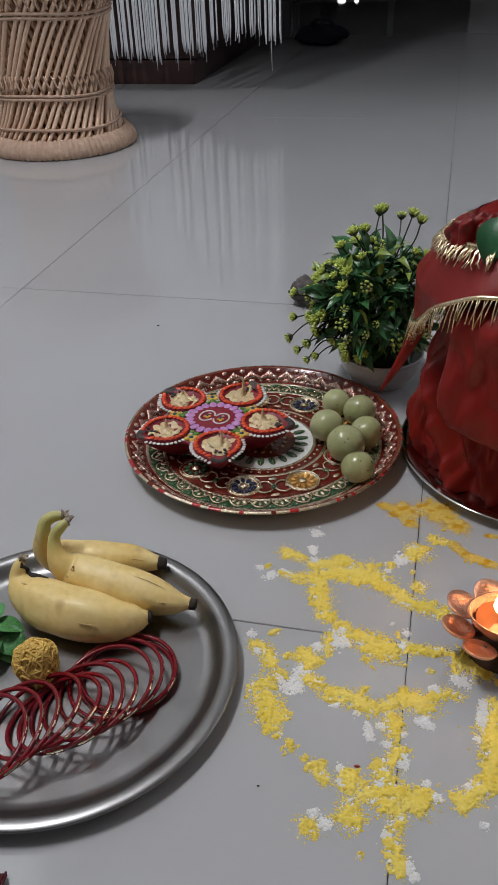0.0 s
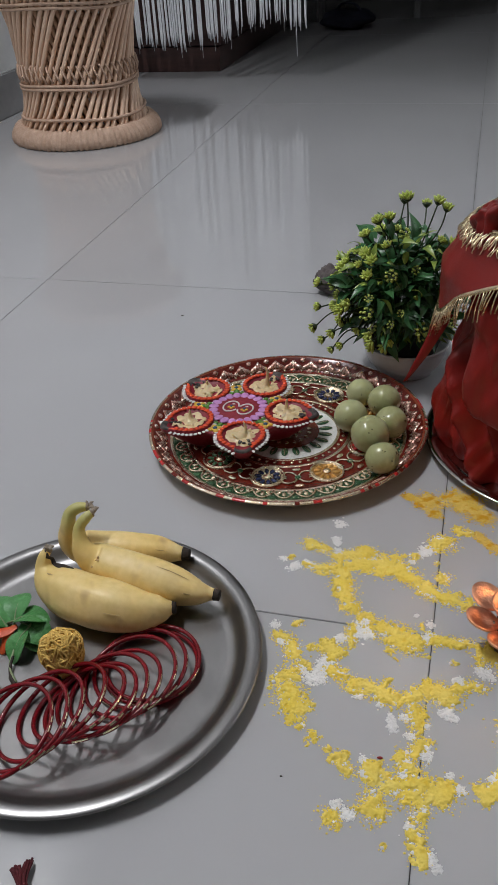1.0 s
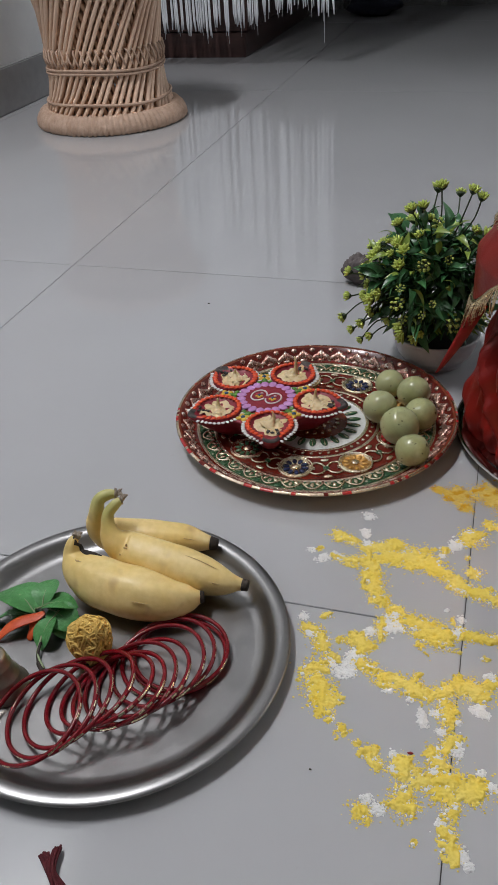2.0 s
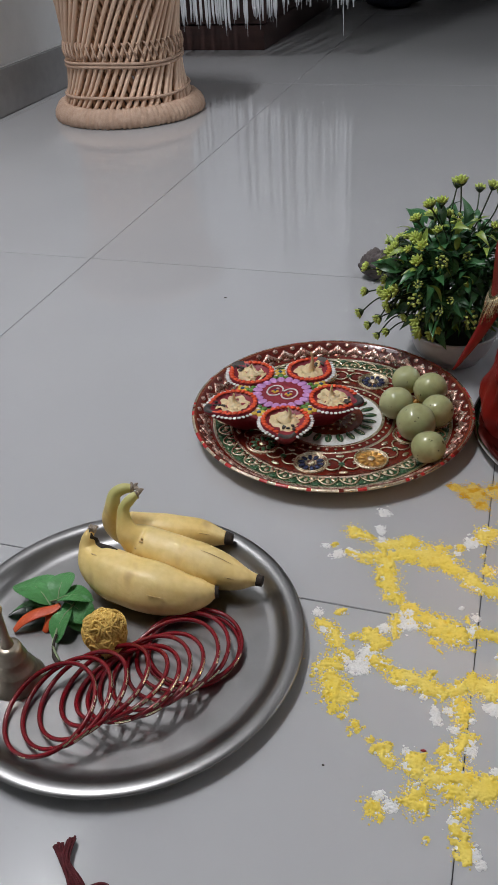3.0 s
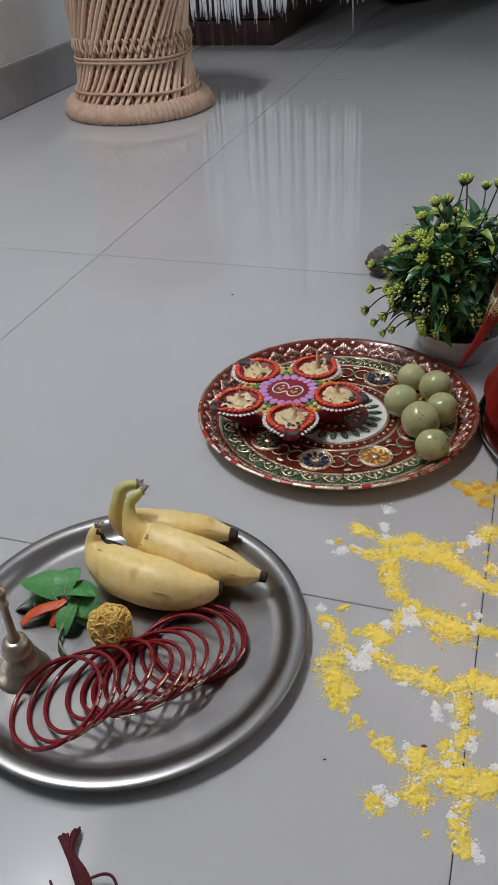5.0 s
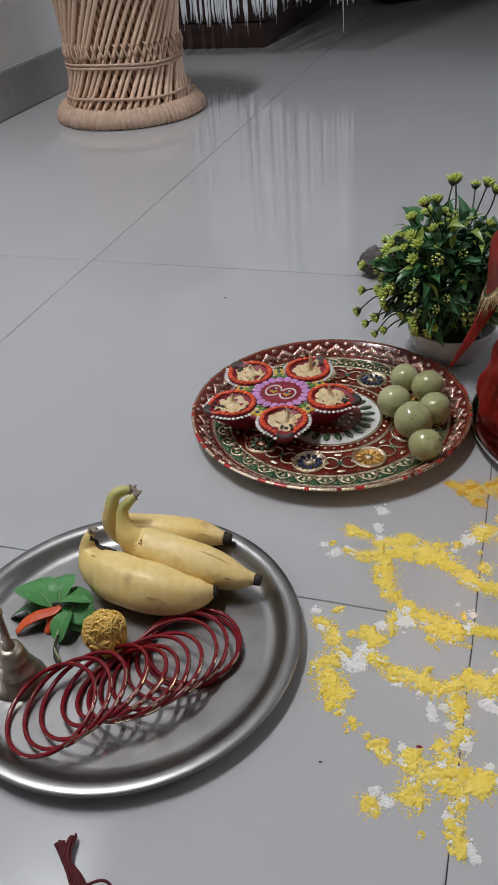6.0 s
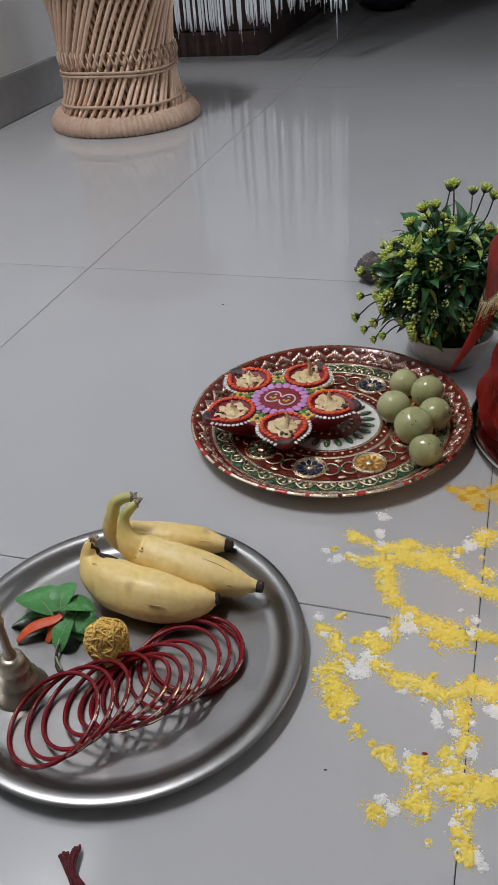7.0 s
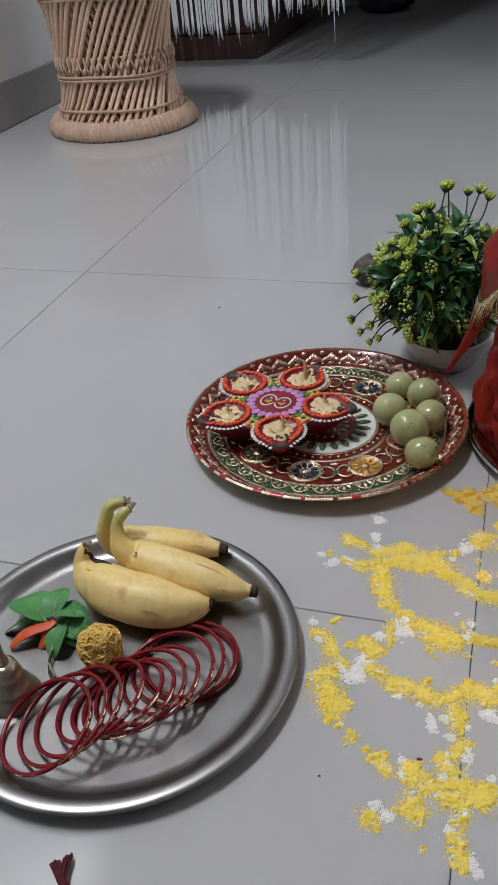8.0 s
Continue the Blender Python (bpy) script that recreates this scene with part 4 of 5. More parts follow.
    part("pot", Geo().lathe([(0.0005, 0.0), (0.029, 0.0), (0.0315, 0.0012), (0.0325, 0.004), (0.0325, 0.0065), (0.036, 0.0085), (0.0405, 0.014), (0.0438, 0.022), (0.0455, 0.03), (0.0462, 0.0335), (0.0474, 0.0345), (0.0476, 0.0365), (0.0466, 0.0375), (0.0448, 0.0365), (0.0436, 0.032), (0.0005, 0.032)], 56), "pot", t, "white rounded plastic pot")
    part("filler", Geo().blob((0, 0, 0.031), (0.038, 0.038, 0.012), 24, 10, 0.2, 5), "soil", t)
    r = random.Random(51)
    leaves = [leaf_mesh(0.032, 0.0105, "leaf", 0.45), leaf_mesh(0.038, 0.014, "leaf", 0.25), leaf_mesh(0.026, 0.0085, "leaf", 0.7), leaf_mesh(0.027, 0.0085, "leaf2", 0.5)]
    bud = Geo()
    for i in range(13):
        a = 2.4 * i
        lean = 0.85 * math.sqrt(i / 13)
        d = Vector((math.sin(lean) * math.cos(a), math.sin(lean) * math.sin(a), math.cos(lean)))
        bud.tube([d * 0.001, d * 0.004, d * 0.0068, d * 0.0085], [0.0006, 0.0013, 0.0011, 0.0002], 5)
    bud.lathe([(0.0008, -0.001), (0.0028, 0.0006), (0.0046, 0.0032), (0.003, 0.002), (0.0006, 0.001)], 9, mi=1)
    bud = bud.mesh("flower_head", ["bud", "pstem"])
    spray = Geo()
    for i in range(14):
        a, z = 2.4 * i, -0.008 + 0.016 * i / 13
        q = 0.0065 * math.cos(z * 110)
        spray.blob((q * math.cos(a), q * math.sin(a), z), (0.0019, 0.0015, 0.0022), 6, 4)
        spray.tube([(0, 0, z - 0.003), (q * math.cos(a), q * math.sin(a), z)], 0.0004, 4, mi=1)
    spray = spray.mesh("bud_spray", ["bud", "pstem"])
    heart = Vector((-0.006, -0.006, 0.1))

    def spot(low, a0, a1, k):
        z, a = r.uniform(low, 1.0), r.uniform(a0, a1)
        q = math.sqrt(1 - z * z)
        d = Vector((q * math.cos(a), q * math.sin(a), z))
        return d, heart + Vector((d.x * 0.068, d.y * 0.062, d.z * 0.062)) * k
    # leaves of the dense middle, too many to tell apart
    inner = Geo()
    for i in range(620):
        d, p = spot(-0.8, 0, 6.283, r.uniform(0.2, 0.8))
        m = aim(p, d + Vector((r.uniform(-1, 1), r.uniform(-1, 1), r.uniform(-1, 1))), r.uniform(-1, 1), r.uniform(0.6, 0.9))
        src = leaves[r.randrange(3)]
        if min((m @ v.co).z for v in src.vertices) < 0.042:
            continue
        inner.add([m @ v.co for v in src.vertices], [tuple(f.vertices) for f in src.polygons])
    tagged(part("inner_foliage", inner.mesh("inner_foliage", "leaf", fix=False), None, t), kind="stuff")
    for i in range(262):
        d, p = spot(-0.75, 0, 6.283, r.uniform(0.7, 1.0))
        way = (d * 0.7 + Vector((r.uniform(-0.9, 0.9), r.uniform(-0.9, 0.9), r.uniform(-0.5, 0.9)))).normalized()
        yellow = r.random() < (0.42 if d.x < 0.1 else 0.22)
        src = leaves[3] if yellow else leaves[r.randrange(3)]
        m = aim(p, way, r.uniform(-1.2, 1.2), r.uniform(0.5, 0.98))
        if any((m @ v.co).z < 0.04 and (m @ v.co).xy.length < 0.05 for v in src.vertices):
            continue
        part("leaf", src, None, t).matrix_local = m
    for i in range(50):
        a = r.uniform(2.6, 6.0)
        at = Vector((0.03 * math.cos(a), 0.03 * math.sin(a), r.uniform(0.05, 0.068)))
        m = aim(at, (math.cos(a) + r.uniform(-0.5, 0.5), math.sin(a) + r.uniform(-0.5, 0.5), r.uniform(-0.1, 0.45)), r.uniform(-0.8, 0.8), r.uniform(0.6, 0.95))
        src = leaves[3] if r.random() < 0.35 else leaves[r.randrange(3)]
        if any((m @ v.co).z < 0.041 for v in src.vertices):
            continue
        part("leaf", src, None, t).matrix_local = m
    ends = [(-0.005, -0.02, 0.198), (0.024, -0.01, 0.192), (0.033, -0.012, 0.186), (-0.022, -0.015, 0.176), (-0.032, -0.02, 0.174), (-0.044, -0.02, 0.16), (-0.052, -0.02, 0.142), (-0.064, -0.02, 0.13), (-0.076, -0.025, 0.112),
            (-0.09, -0.03, 0.11), (0.03, -0.03, 0.16), (0.04, -0.02, 0.152), (-0.09, -0.035, 0.086), (-0.094, -0.04, 0.066), (-0.084, -0.045, 0.054), (-0.074, -0.045, 0.064), (-0.064, -0.05, 0.05), (-0.074, -0.05, 0.046), (-0.066, -0.04, 0.076), (-0.03, -0.056, 0.06), (-0.012, -0.06, 0.064), (-0.012, 0.03, 0.18), (0.01, 0.05, 0.17), (0.05, 0.03, 0.15)]
    for k in range(32):
        d, p = spot(-0.75, 2.4, 4.7, r.uniform(0.94, 1.12))
        ends.append(tuple(p))
    for e in ends:
        e = Vector(e)
        low = e.z < 0.087 and e.x < -0.035
        start = Vector((e.x * 0.55, e.y * 0.45, e.z * 0.8 + 0.016 + r.uniform(-0.006, 0.01))) if low else heart.lerp(e, 0.5)
        mid = start.lerp(e, r.uniform(0.45, 0.65)) + Vector((0, 0, r.uniform(0.004, 0.012) if low else 0.0)) + Vector((r.uniform(-0.004, 0.004), r.uniform(-0.004, 0.004), 0))
        part("stalk", Geo().tube(spline([tuple(start), tuple(mid), tuple(e)], 6), 0.0008, 5), "pstem", t)
        o = part("flower_head", bud, None, t)
        o.matrix_local = Matrix.Translation(e) @ (e - mid + Vector((0, 0, 0.006))).to_track_quat("Z", "Y").to_matrix().to_4x4() @ Matrix.Scale(r.uniform(0.8, 1.15) if low else r.uniform(0.9, 1.4), 4)
    for i in range(14):
        d, p = spot(-0.6, 3.9, 6.1, r.uniform(0.98, 1.08))
        o = part("bud_spray", spray, None, t)
        o.matrix_local = Matrix.Translation(p) @ d.to_track_quat("Z", "Y").to_matrix().to_4x4() @ Matrix.Scale(r.uniform(0.5, 0.9), 4)


def wrapped_pot():
    cx, cy = 0.697, 0.27
    t = thing("cloth_wrapped_pot", cx, cy, 0.0018, "ritual pot wrapped in red cloth with gold fringe and leaves", "ritual pot")

    def folds(a, k, amp, seed):
        return 1 + amp * (0.6 * math.sin(k * a + 2 * noise.noise(Vector((math.cos(a), math.sin(a), seed)))) + noise.noise(Vector((2.2 * math.cos(a), 2.2 * math.sin(a), seed * 2.0))))

    def step(v):
        return 1 / (1 + math.exp(-max(-40.0, min(40.0, v))))

    ridges = ((3.36, 0.11, 3.95, 0.004, 0.085, 0.02), (3.92, 0.06, 4.3, 0.004, 0.075, 0.014), (3.05, 0.06, 3.3, 0.0, 0.12, 0.01), (4.3, 0.064, 4.85, 0.0, 0.12, 0.009), (4.72, 0.066, 5.2, 0.0, 0.1, 0.011),
              (2.7, 0.15, 2.8, 0.0, 0.14, 0.011), (2.2, 0.15, 2.1, 0.0, 0.12, 0.01), (1.6, 0.15, 1.5, 0.0, 0.14, 0.011), (1.0, 0.15, 0.9, 0.0, 0.12, 0.01), (0.4, 0.15, 0.3, 0.0, 0.14, 0.01), (5.7, 0.15, 5.8, 0.0, 0.13, 0.01))

    def lower(a, r, z):
        s = max(0.0, 1 - z / 0.13)
        q = r * folds(a + 2.2 * z, 5, 0.012 + 0.022 * s, 1.0 + z * 6)
        # a broad flap tucked over the front, a hollow beside it and long creases below
        low_edge = 0.066 + 0.018 * math.exp(-((a - 3.83) / 0.1) ** 2) + 0.006 * math.sin(5 * a)
        flap = step((a - 3.8 - 0.5 * (0.1 - z)) / 0.022) * step((5.4 - a) / 0.05) * step((z - low_edge) / 0.0022) * step((0.176 + 0.03 * (a - 3.8) - z) / 0.007)
        hollow = math.exp(-((a - 3.66 + 1.2 * (z - 0.11)) / 0.13) ** 2) * step((z - 0.07) / 0.01)
        bump = sum(h * math.exp(-((a - a1 - (a0 - a1) * min(1.0, max(0.0, (z - z1) / (z0 - z1)))) / w) ** 2) * step((z0 - z) / 0.006) for a0, z0, a1, z1, w, h in ridges)
        crease = 0.003 * noise.noise(Vector((16 * math.cos(a), 16 * math.sin(a), z * 45))) + 0.008 * noise.noise(Vector((7 * math.cos(a), 7 * math.sin(a), z * 30 + 3 * math.cos(a * 2))))
        wide = 0.02 * math.exp(-((a - 3.25) / 0.45) ** 2) * step((0.085 - z) / 0.012) * step((z - 0.012) / 0.004)
        diagonal = 0.0035 * abs(math.sin(9 * a + 42 * z + 2.5 * noise.noise(Vector((3 * a, 20 * z, 2))))) * flap
        return q - 0.008 - 0.009 * step((a - 3.75) / 0.08) * step((5.4 - a) / 0.08) * (1 - flap) + wide + 0.026 * flap - 0.036 * hollow * (1 - flap) + bump * (1 - flap) + crease * (1 - 0.5 * flap) + diagonal, z + 0.002 * math.sin(7 * a) * s
    prof = [(0.103, 0.0005), (0.1045, 0.004), (0.103, 0.012)] + [(0.1 - 0.003 * math.sin(i * 0.17), 0.018 + 0.0026 * i) for i in range(70)]
    g = Geo().lathe(prof, 260, shape=lower)
    part("skirt", g, "cloth", t, "draped red cloth in folds")

    def hem(a):
        rise = 1 / (1 + math.exp(-(a - 3.62) / 0.2)) if a > 2.6 else 1 / (1 + math.exp((a - 2.3) / 0.2))
        return 0.13 + 0.072 * rise

    rows = 30
    verts, faces, edge = [], [], []
    n = 160
    for i in range(rows):
        s = i / (rows - 1)
        for j in range(n):
            a = 2 * math.pi * j / n
            z = 0.232 + (hem(a) - 0.232) * s
            k = min(1.0, max(0.0, (0.231 - z) / 0.05))
            r = 0.076 + 0.043 * k ** 0.75
            r *= folds(a + 0.4 * s, 6, 0.022 * (0.3 + s), 4.0)
            verts.append((r * math.cos(a), r * math.sin(a), z + 0.003 * noise.noise(Vector((3 * math.cos(a), 3 * math.sin(a), s)))))
    for i in range(rows - 1):
        for j in range(n):
            faces.append((i * n + j, i * n + (j + 1) % n, (i + 1) * n + (j + 1) % n, (i + 1) * n + j))
    edge = [Vector(verts[(rows - 1) * n + j]) for j in range(n)]
    neck = [Vector(verts[5 * n + j]) * 1.005 for j in range(n)]
    k = len(verts)
    verts += [(x * 0.985, y * 0.985, z) for x, y, z in verts]
    faces += [tuple(i + k for i in f[::-1]) for f in faces]
    faces += [((rows - 1) * n + j, (rows - 1) * n + (j + 1) % n, k + (rows - 1) * n + (j + 1) % n, k + (rows - 1) * n + j) for j in range(n)]
    part("shawl", Geo().add(verts, faces), "cloth", t, "plain red cloth shawl")
    part("cap", Geo().lathe([(0.079, 0.226), (0.072, 0.233), (0.058, 0.238), (0.04, 0.241), (0.02, 0.242), (0.0005, 0.242)], 60, shape=lambda a, r, z: (r * folds(a, 5, 0.06, 8.0), z)), "cloth", t)
    peak = Geo().blob((-0.078, -0.028, 0.223), (0.017, 0.013, 0.02), 48, 30, 0.5, 12).blob((-0.06, -0.036, 0.228), (0.014, 0.011, 0.015), 40, 24, 0.55, 5)
    peak.v = [tuple(Vector(v) * (1 + 0.012 * noise.noise(Vector(v) * 90))) for v in peak.v]
    part("cloth_peak", peak, "cloth", t, "gathered peak of red cloth")
    tail = spline([(-0.112, -0.012, 0.138, 0.011), (-0.121, -0.02, 0.118, 0.0085), (-0.13, -0.026, 0.1, 0.0062), (-0.139, -0.031, 0.084, 0.0032), (-0.143, -0.034, 0.077, 0.0006)], 5)
    g, across = Geo(), Vector((0.9, -0.1, -0.4)).normalized()
    rows = [(Vector(p[:3]) - across * p[3] * 0.6, Vector(p[:3]) + Vector((-0.002, -0.002, 0)), Vector(p[:3]) + across * p[3] * 0.6) for p in tail]
    verts = [v for row in rows for v in row]
    faces = [(3 * i + j, 3 * i + j + 1, 3 * i + j + 4, 3 * i + j + 3) for i in range(len(rows) - 1) for j in range(2)]
    shift = len(verts)
    verts += [v + Vector((0.0004, -0.0004, 0)) for v in verts]
    g.add(verts, faces + [tuple(i + shift for i in f[::-1]) for f in faces])
    part("tail", g, "cloth", t, "loose pointed corner of red cloth")
    r = random.Random(61)
    for name, line, drop, count in (("hem_fringe", edge, 0.026, 240), ("neck_fringe", neck, 0.014, 330)):
        f = part(name, Geo().tube([p * 1.004 for p in line], 0.0021, 6, closed=True), "foil", t, "metallic gold fringe")
        g = Geo()
        for i in range(count):
            s = i / count * n
            p = line[int(s) % n].lerp(line[(int(s) + 1) % n], s % 1) * 1.006
            d = Vector((p.x, p.y, 0)).normalized()
            side = Vector((-d.y, d.x, 0)) * r.uniform(-0.35, 0.15)
            long = drop * r.uniform(0.6, 1.1)
            if name == "hem_fringe":
                e = p + (d * r.uniform(0.12, 0.32) + side + Vector((0, 0, -1))) * long
                g.tube([p, p.lerp(e, 0.5) + d * 0.0012, e], 0.00075, 4)
                continue
            line_out = []
            for k in range(5):
                z = p.z - long * k / 4
                q = (0.076 + 0.043 * min(1.0, max(0.0, (0.231 - z) / 0.05)) ** 0.75) * 1.025 + 0.002 + r.uniform(0.0, 0.0035) * (k > 0)
                w = (d + side * 0.06 * k + Vector((-d.y, d.x, 0)) * 0.02 * k).normalized()
                line_out.append((w.x * q, w.y * q, z))
            g.tube(line_out, 0.00075, 4)
        tagged(part("fringe_threads", g, "foil", f), kind="stuff")
    for at, to, size in (((-0.058, -0.054, 0.249), (-0.008, -0.02, -0.034), 0.042), ((0.0, -0.01, 0.268), (0.07, -0.06, 0.01), 0.08), ((0.01, 0.01, 0.268), (0.05, 0.08, 0.03), 0.08), ((0.0, 0.0, 0.262), (-0.03, -0.06, 0.008), 0.05)):
        o = part("leaf", leaf_mesh(size, size * 0.6, "betel", 0.2, 0, 0.2, 14), None, t, "broad green leaf")
        o.matrix_local = aim(at, to)


def flower_lamp():
    t = thing("copper_oil_lamp", 0.663, 0.006, 0, "lit copper oil lamp shaped like a flower", "oil lamp")
    part("foot", Geo().lathe([(0.0005, 0.0), (0.022, 0.0), (0.023, 0.003), (0.014, 0.007), (0.011, 0.012), (0.016, 0.017), (0.02, 0.02), (0.0005, 0.021)], 40), "bronze", t, "dark bronze foot")
    for i in range(8):
        a = radians(150 + 45 * i)
        d = Vector((math.cos(a), math.sin(a), 0))
        tilt = Matrix.Rotation(a, 3, "Z") @ Matrix.Rotation(radians(-20), 3, "Y")
        p = d * 0.0325 + Vector((0, 0, 0.0225))
        g = Geo().lathe([(0.0003, 0.0), (0.006, 0.0005), (0.0098, 0.0022), (0.0106, 0.0034), (0.0101, 0.004), (0.006, 0.0017), (0.0003, 0.0012)], 28)
        g.v = [tuple(p + tilt @ Vector((x * 1.2, y * 1.12, z * 1.3))) for x, y, z in g.v]
        part("petal", g, "copper", t, "hammered copper petal")
        part("petal_arm", Geo().tube([d * 0.012 + Vector((0, 0, 0.016)), d * 0.024 + Vector((0, 0, 0.0215))], 0.0022, 6), "bronze", t)
    part("cup", Geo().lathe([(0.006, 0.018), (0.013, 0.021), (0.019, 0.029), (0.0215, 0.0365), (0.0222, 0.0372), (0.0213, 0.0375), (0.018, 0.0295), (0.011, 0.0235), (0.0003, 0.022)], 44, shape=lambda a, r, z: (r * (1 + 0.15 * math.exp(-((a - math.pi) / 0.5) ** 2)), z)), "copper", t)
    part("oil", Geo().lathe([(0.0003, 0.0312), (0.0188, 0.0312)], 32), "oil", t)
    w = part("wick", Geo().tube(spline([(0.0, 0.0, 0.03), (-0.002, 0.001, 0.035), (-0.003, 0.0, 0.04)], 4), 0.0016, 7), "soot", t)
    part("flame", Geo().lathe([(0.0003, 0.036), (0.0032, 0.039), (0.005, 0.043), (0.0042, 0.048), (0.002, 0.053), (0.0002, 0.057)], 16, (-0.003, 0, 0)), "flame", w, "small yellow flame")
    data = bpy.data.lights.new("flame_glow", "POINT")
    data.energy, data.color, data.shadow_soft_size = 0.1, (1.0, 0.5, 0.2), 0.006
    new("flame_glow", data).location = (0.66, 0.006, 0.066)


def small_things():
    g = Geo().blob((0, 0, 0.019), (0.028, 0.021, 0.019), 56, 32, 0.18, 6)
    g.blob((0.027, -0.006, 0.0145), (0.021, 0.017, 0.0145), 44, 26, 0.2, 9)
    g.v = [tuple(Vector(v) * (1 + 0.1 * noise.noise(Vector(v) * 140) + 0.08 * noise.noise(Vector(v) * 330) + 0.05 * noise.noise(Vector(v) * 800))) for v in g.v]
    ob = part("dried_root", g, "lump")
    ob.location = (0.427, 0.607, -0.001)
    tagged(ob, "rough grey-brown dried root lying on the floor", "root")
    t = thing("thread_tassel", 0.389, -0.23, 0, "bundle of maroon sacred thread with frayed ends", "thread")
    r = random.Random(71)
    for i in range(40):
        split = -1 if i % 3 else 1
        s = r.uniform(-1, 1)
        tip = ((-0.006 if split < 0 else 0.0) + 0.0022 * s, (0.002 if split < 0 else 0.008) + r.uniform(-0.003, 0.002), 0.002 + 0.004 * r.random())
        pts = [tip, (0.003 + 0.0022 * s, -0.006 + r.uniform(-0.001, 0.001) + 0.001 * split, 0.004 + 0.003 * r.random()), (0.0125 + 0.0026 * s, -0.014 + 0.0024 * s, 0.004 + 0.003 * r.random()), (0.023 + 0.0035 * s, -0.026 + 0.003 * s, 0.004), (0.05 + 0.012 * s, -0.07, 0.0015)]
        part("strand", Geo().tube(spline(pts, 5), 0.0008, 5), "maroon", t)
    part("loop", Geo().tube(spline([(0.018, -0.018, 0.004), (0.029, -0.013, 0.008), (0.037, -0.016, 0.008), (0.045, -0.03, 0.003)], 6), 0.0009, 5), "maroon", t)
    for x, y in ((-0.002, -0.022), (0.004, -0.026)):
        part("strand", Geo().tube(spline([(x, y, 0.001), (x + 0.012, y - 0.012, 0.004), (x + 0.03, y - 0.03, 0.003)], 5), 0.0008, 5), "maroon", t)
    for x, y, mat, q in ((0.2416, 0.5047, "speck", 0.0018), (0.575, -0.11, "redspeck", 0.0019), (0.517, -0.136, "speck", 0.0009)):
        ob = part("crumb", Geo().blob((0, 0, 0.0006), (q, q * 0.5, 0.0007), 8, 5, 0.5, 2), mat)
        ob.location = (x, y, 0)
        tagged(ob, "tiny dark crumb on the tiled floor" if mat == "speck" else "tiny red petal crumb in yellow powder", "crumb")


# ---- floor pattern in coloured powder ----
X0, Y0, STEP, NX, NY = 0.452, -0.21, 0.0006, 410, 670


def lattice(cell, seed):
    """Smooth random values over the powder's patch, with features of about that many metres."""
    q = np.random.RandomState(seed)
    kx, ky = int(NX * STEP / cell) + 3, int(NY * STEP / cell) + 3
    table = q.rand(kx, ky)
    gx, gy = np.arange(NX) * STEP / cell, np.arange(NY) * STEP / cell
    ix, iy = gx.astype(int), gy.astype(int)
    fx, fy = (gx - ix)[:, None], (gy - iy)[None, :]
    fx, fy = fx * fx * (3 - 2 * fx), fy * fy * (3 - 2 * fy)
    a, b = table[ix][:, iy], table[ix + 1][:, iy]
    c, d = table[ix][:, iy + 1], table[ix + 1][:, iy + 1]
    return (a * (1 - fx) + b * fx) * (1 - fy) + (c * (1 - fx) + d * fx) * fy


def heap(strokes, high, seed, ragged, thin):
    px, py = X0 + np.arange(NX)[:, None] * STEP, Y0 + np.arange(NY)[None, :] * STEP
    # wander the drawn lines a little so that no edge runs straight
    px = px + 0.006 * (lattice(0.011, seed + 11) - 0.5)
    py = py + 0.006 * (lattice(0.011, seed + 12) - 0.5)
    rough = 0.6 * lattice(0.007, seed) + 0.5 * lattice(0.003, seed + 1) + 0.55 * lattice(0.0016, seed + 2) + 0.5 * lattice(0.0009, seed + 3) - 1.07
    best = np.full((NX, NY), -9.0)
    for x0, y0, x1, y1, w in strokes:
        dx, dy = x1 - x0, y1 - y0
        s = np.clip(((px - x0) * dx + (py - y0) * dy) / max(dx * dx + dy * dy, 1e-9), 0, 1)
        d = np.hypot(px - x0 - s * dx, py - y0 - s * dy)
        best = np.maximum(best, 1 - d / (0.5 * w * thin))
    # whole inside, crumbling only towards the edges
    edge = np.clip(1.15 - best, 0.15, 1.0)
    level = best - 0.12 + ragged * rough * edge
    grain = 0.5 + 0.6 * lattice(0.006, seed + 5) + 0.4 * lattice(0.0025, seed + 6) + 0.15 * lattice(0.0011, seed + 8)
    return np.where(level > 0, high * (0.12 + 0.88 * np.clip(level * 1.4, 0, 1.0) ** 0.8) * grain, 0.0)


def powder(name, strokes, mat, high, seed, ragged, label, z=0.0, thin=1.0):
    field = heap(strokes, high, seed, ragged, thin)
    keep = (np.maximum.reduce([field[:-1, :-1], field[1:, :-1], field[:-1, 1:], field[1:, 1:]]) > 0)
    index = -np.ones((NX, NY), int)
    ii, jj = np.nonzero(keep)
    for a, b in ((0, 0), (1, 0), (0, 1), (1, 1)):
        index[ii + a, jj + b] = 0
    vi, vj = np.nonzero(index >= 0)
    index[vi, vj] = np.arange(len(vi))
    q = np.random.RandomState(seed + 9)
    verts = np.stack([X0 + (vi + q.uniform(-0.35, 0.35, len(vi))) * STEP, Y0 + (vj + q.uniform(-0.35, 0.35, len(vi))) * STEP, z + field[vi, vj]], 1)
    faces = np.stack([index[ii, jj], index[ii + 1, jj], index[ii + 1, jj + 1], index[ii, jj + 1]], 1)
    me = bpy.data.meshes.new(name)
    me.from_pydata(verts.tolist(), [], faces.tolist())
    me.materials.append(M[mat])
    me.polygons.foreach_set("use_smooth", [True] * len(me.polygons))
    return tagged(new(name, me), label, "powder", "", "stuff")


def grains(name, strokes, mat, count, seed, label, spread=1.0, big=0.001):
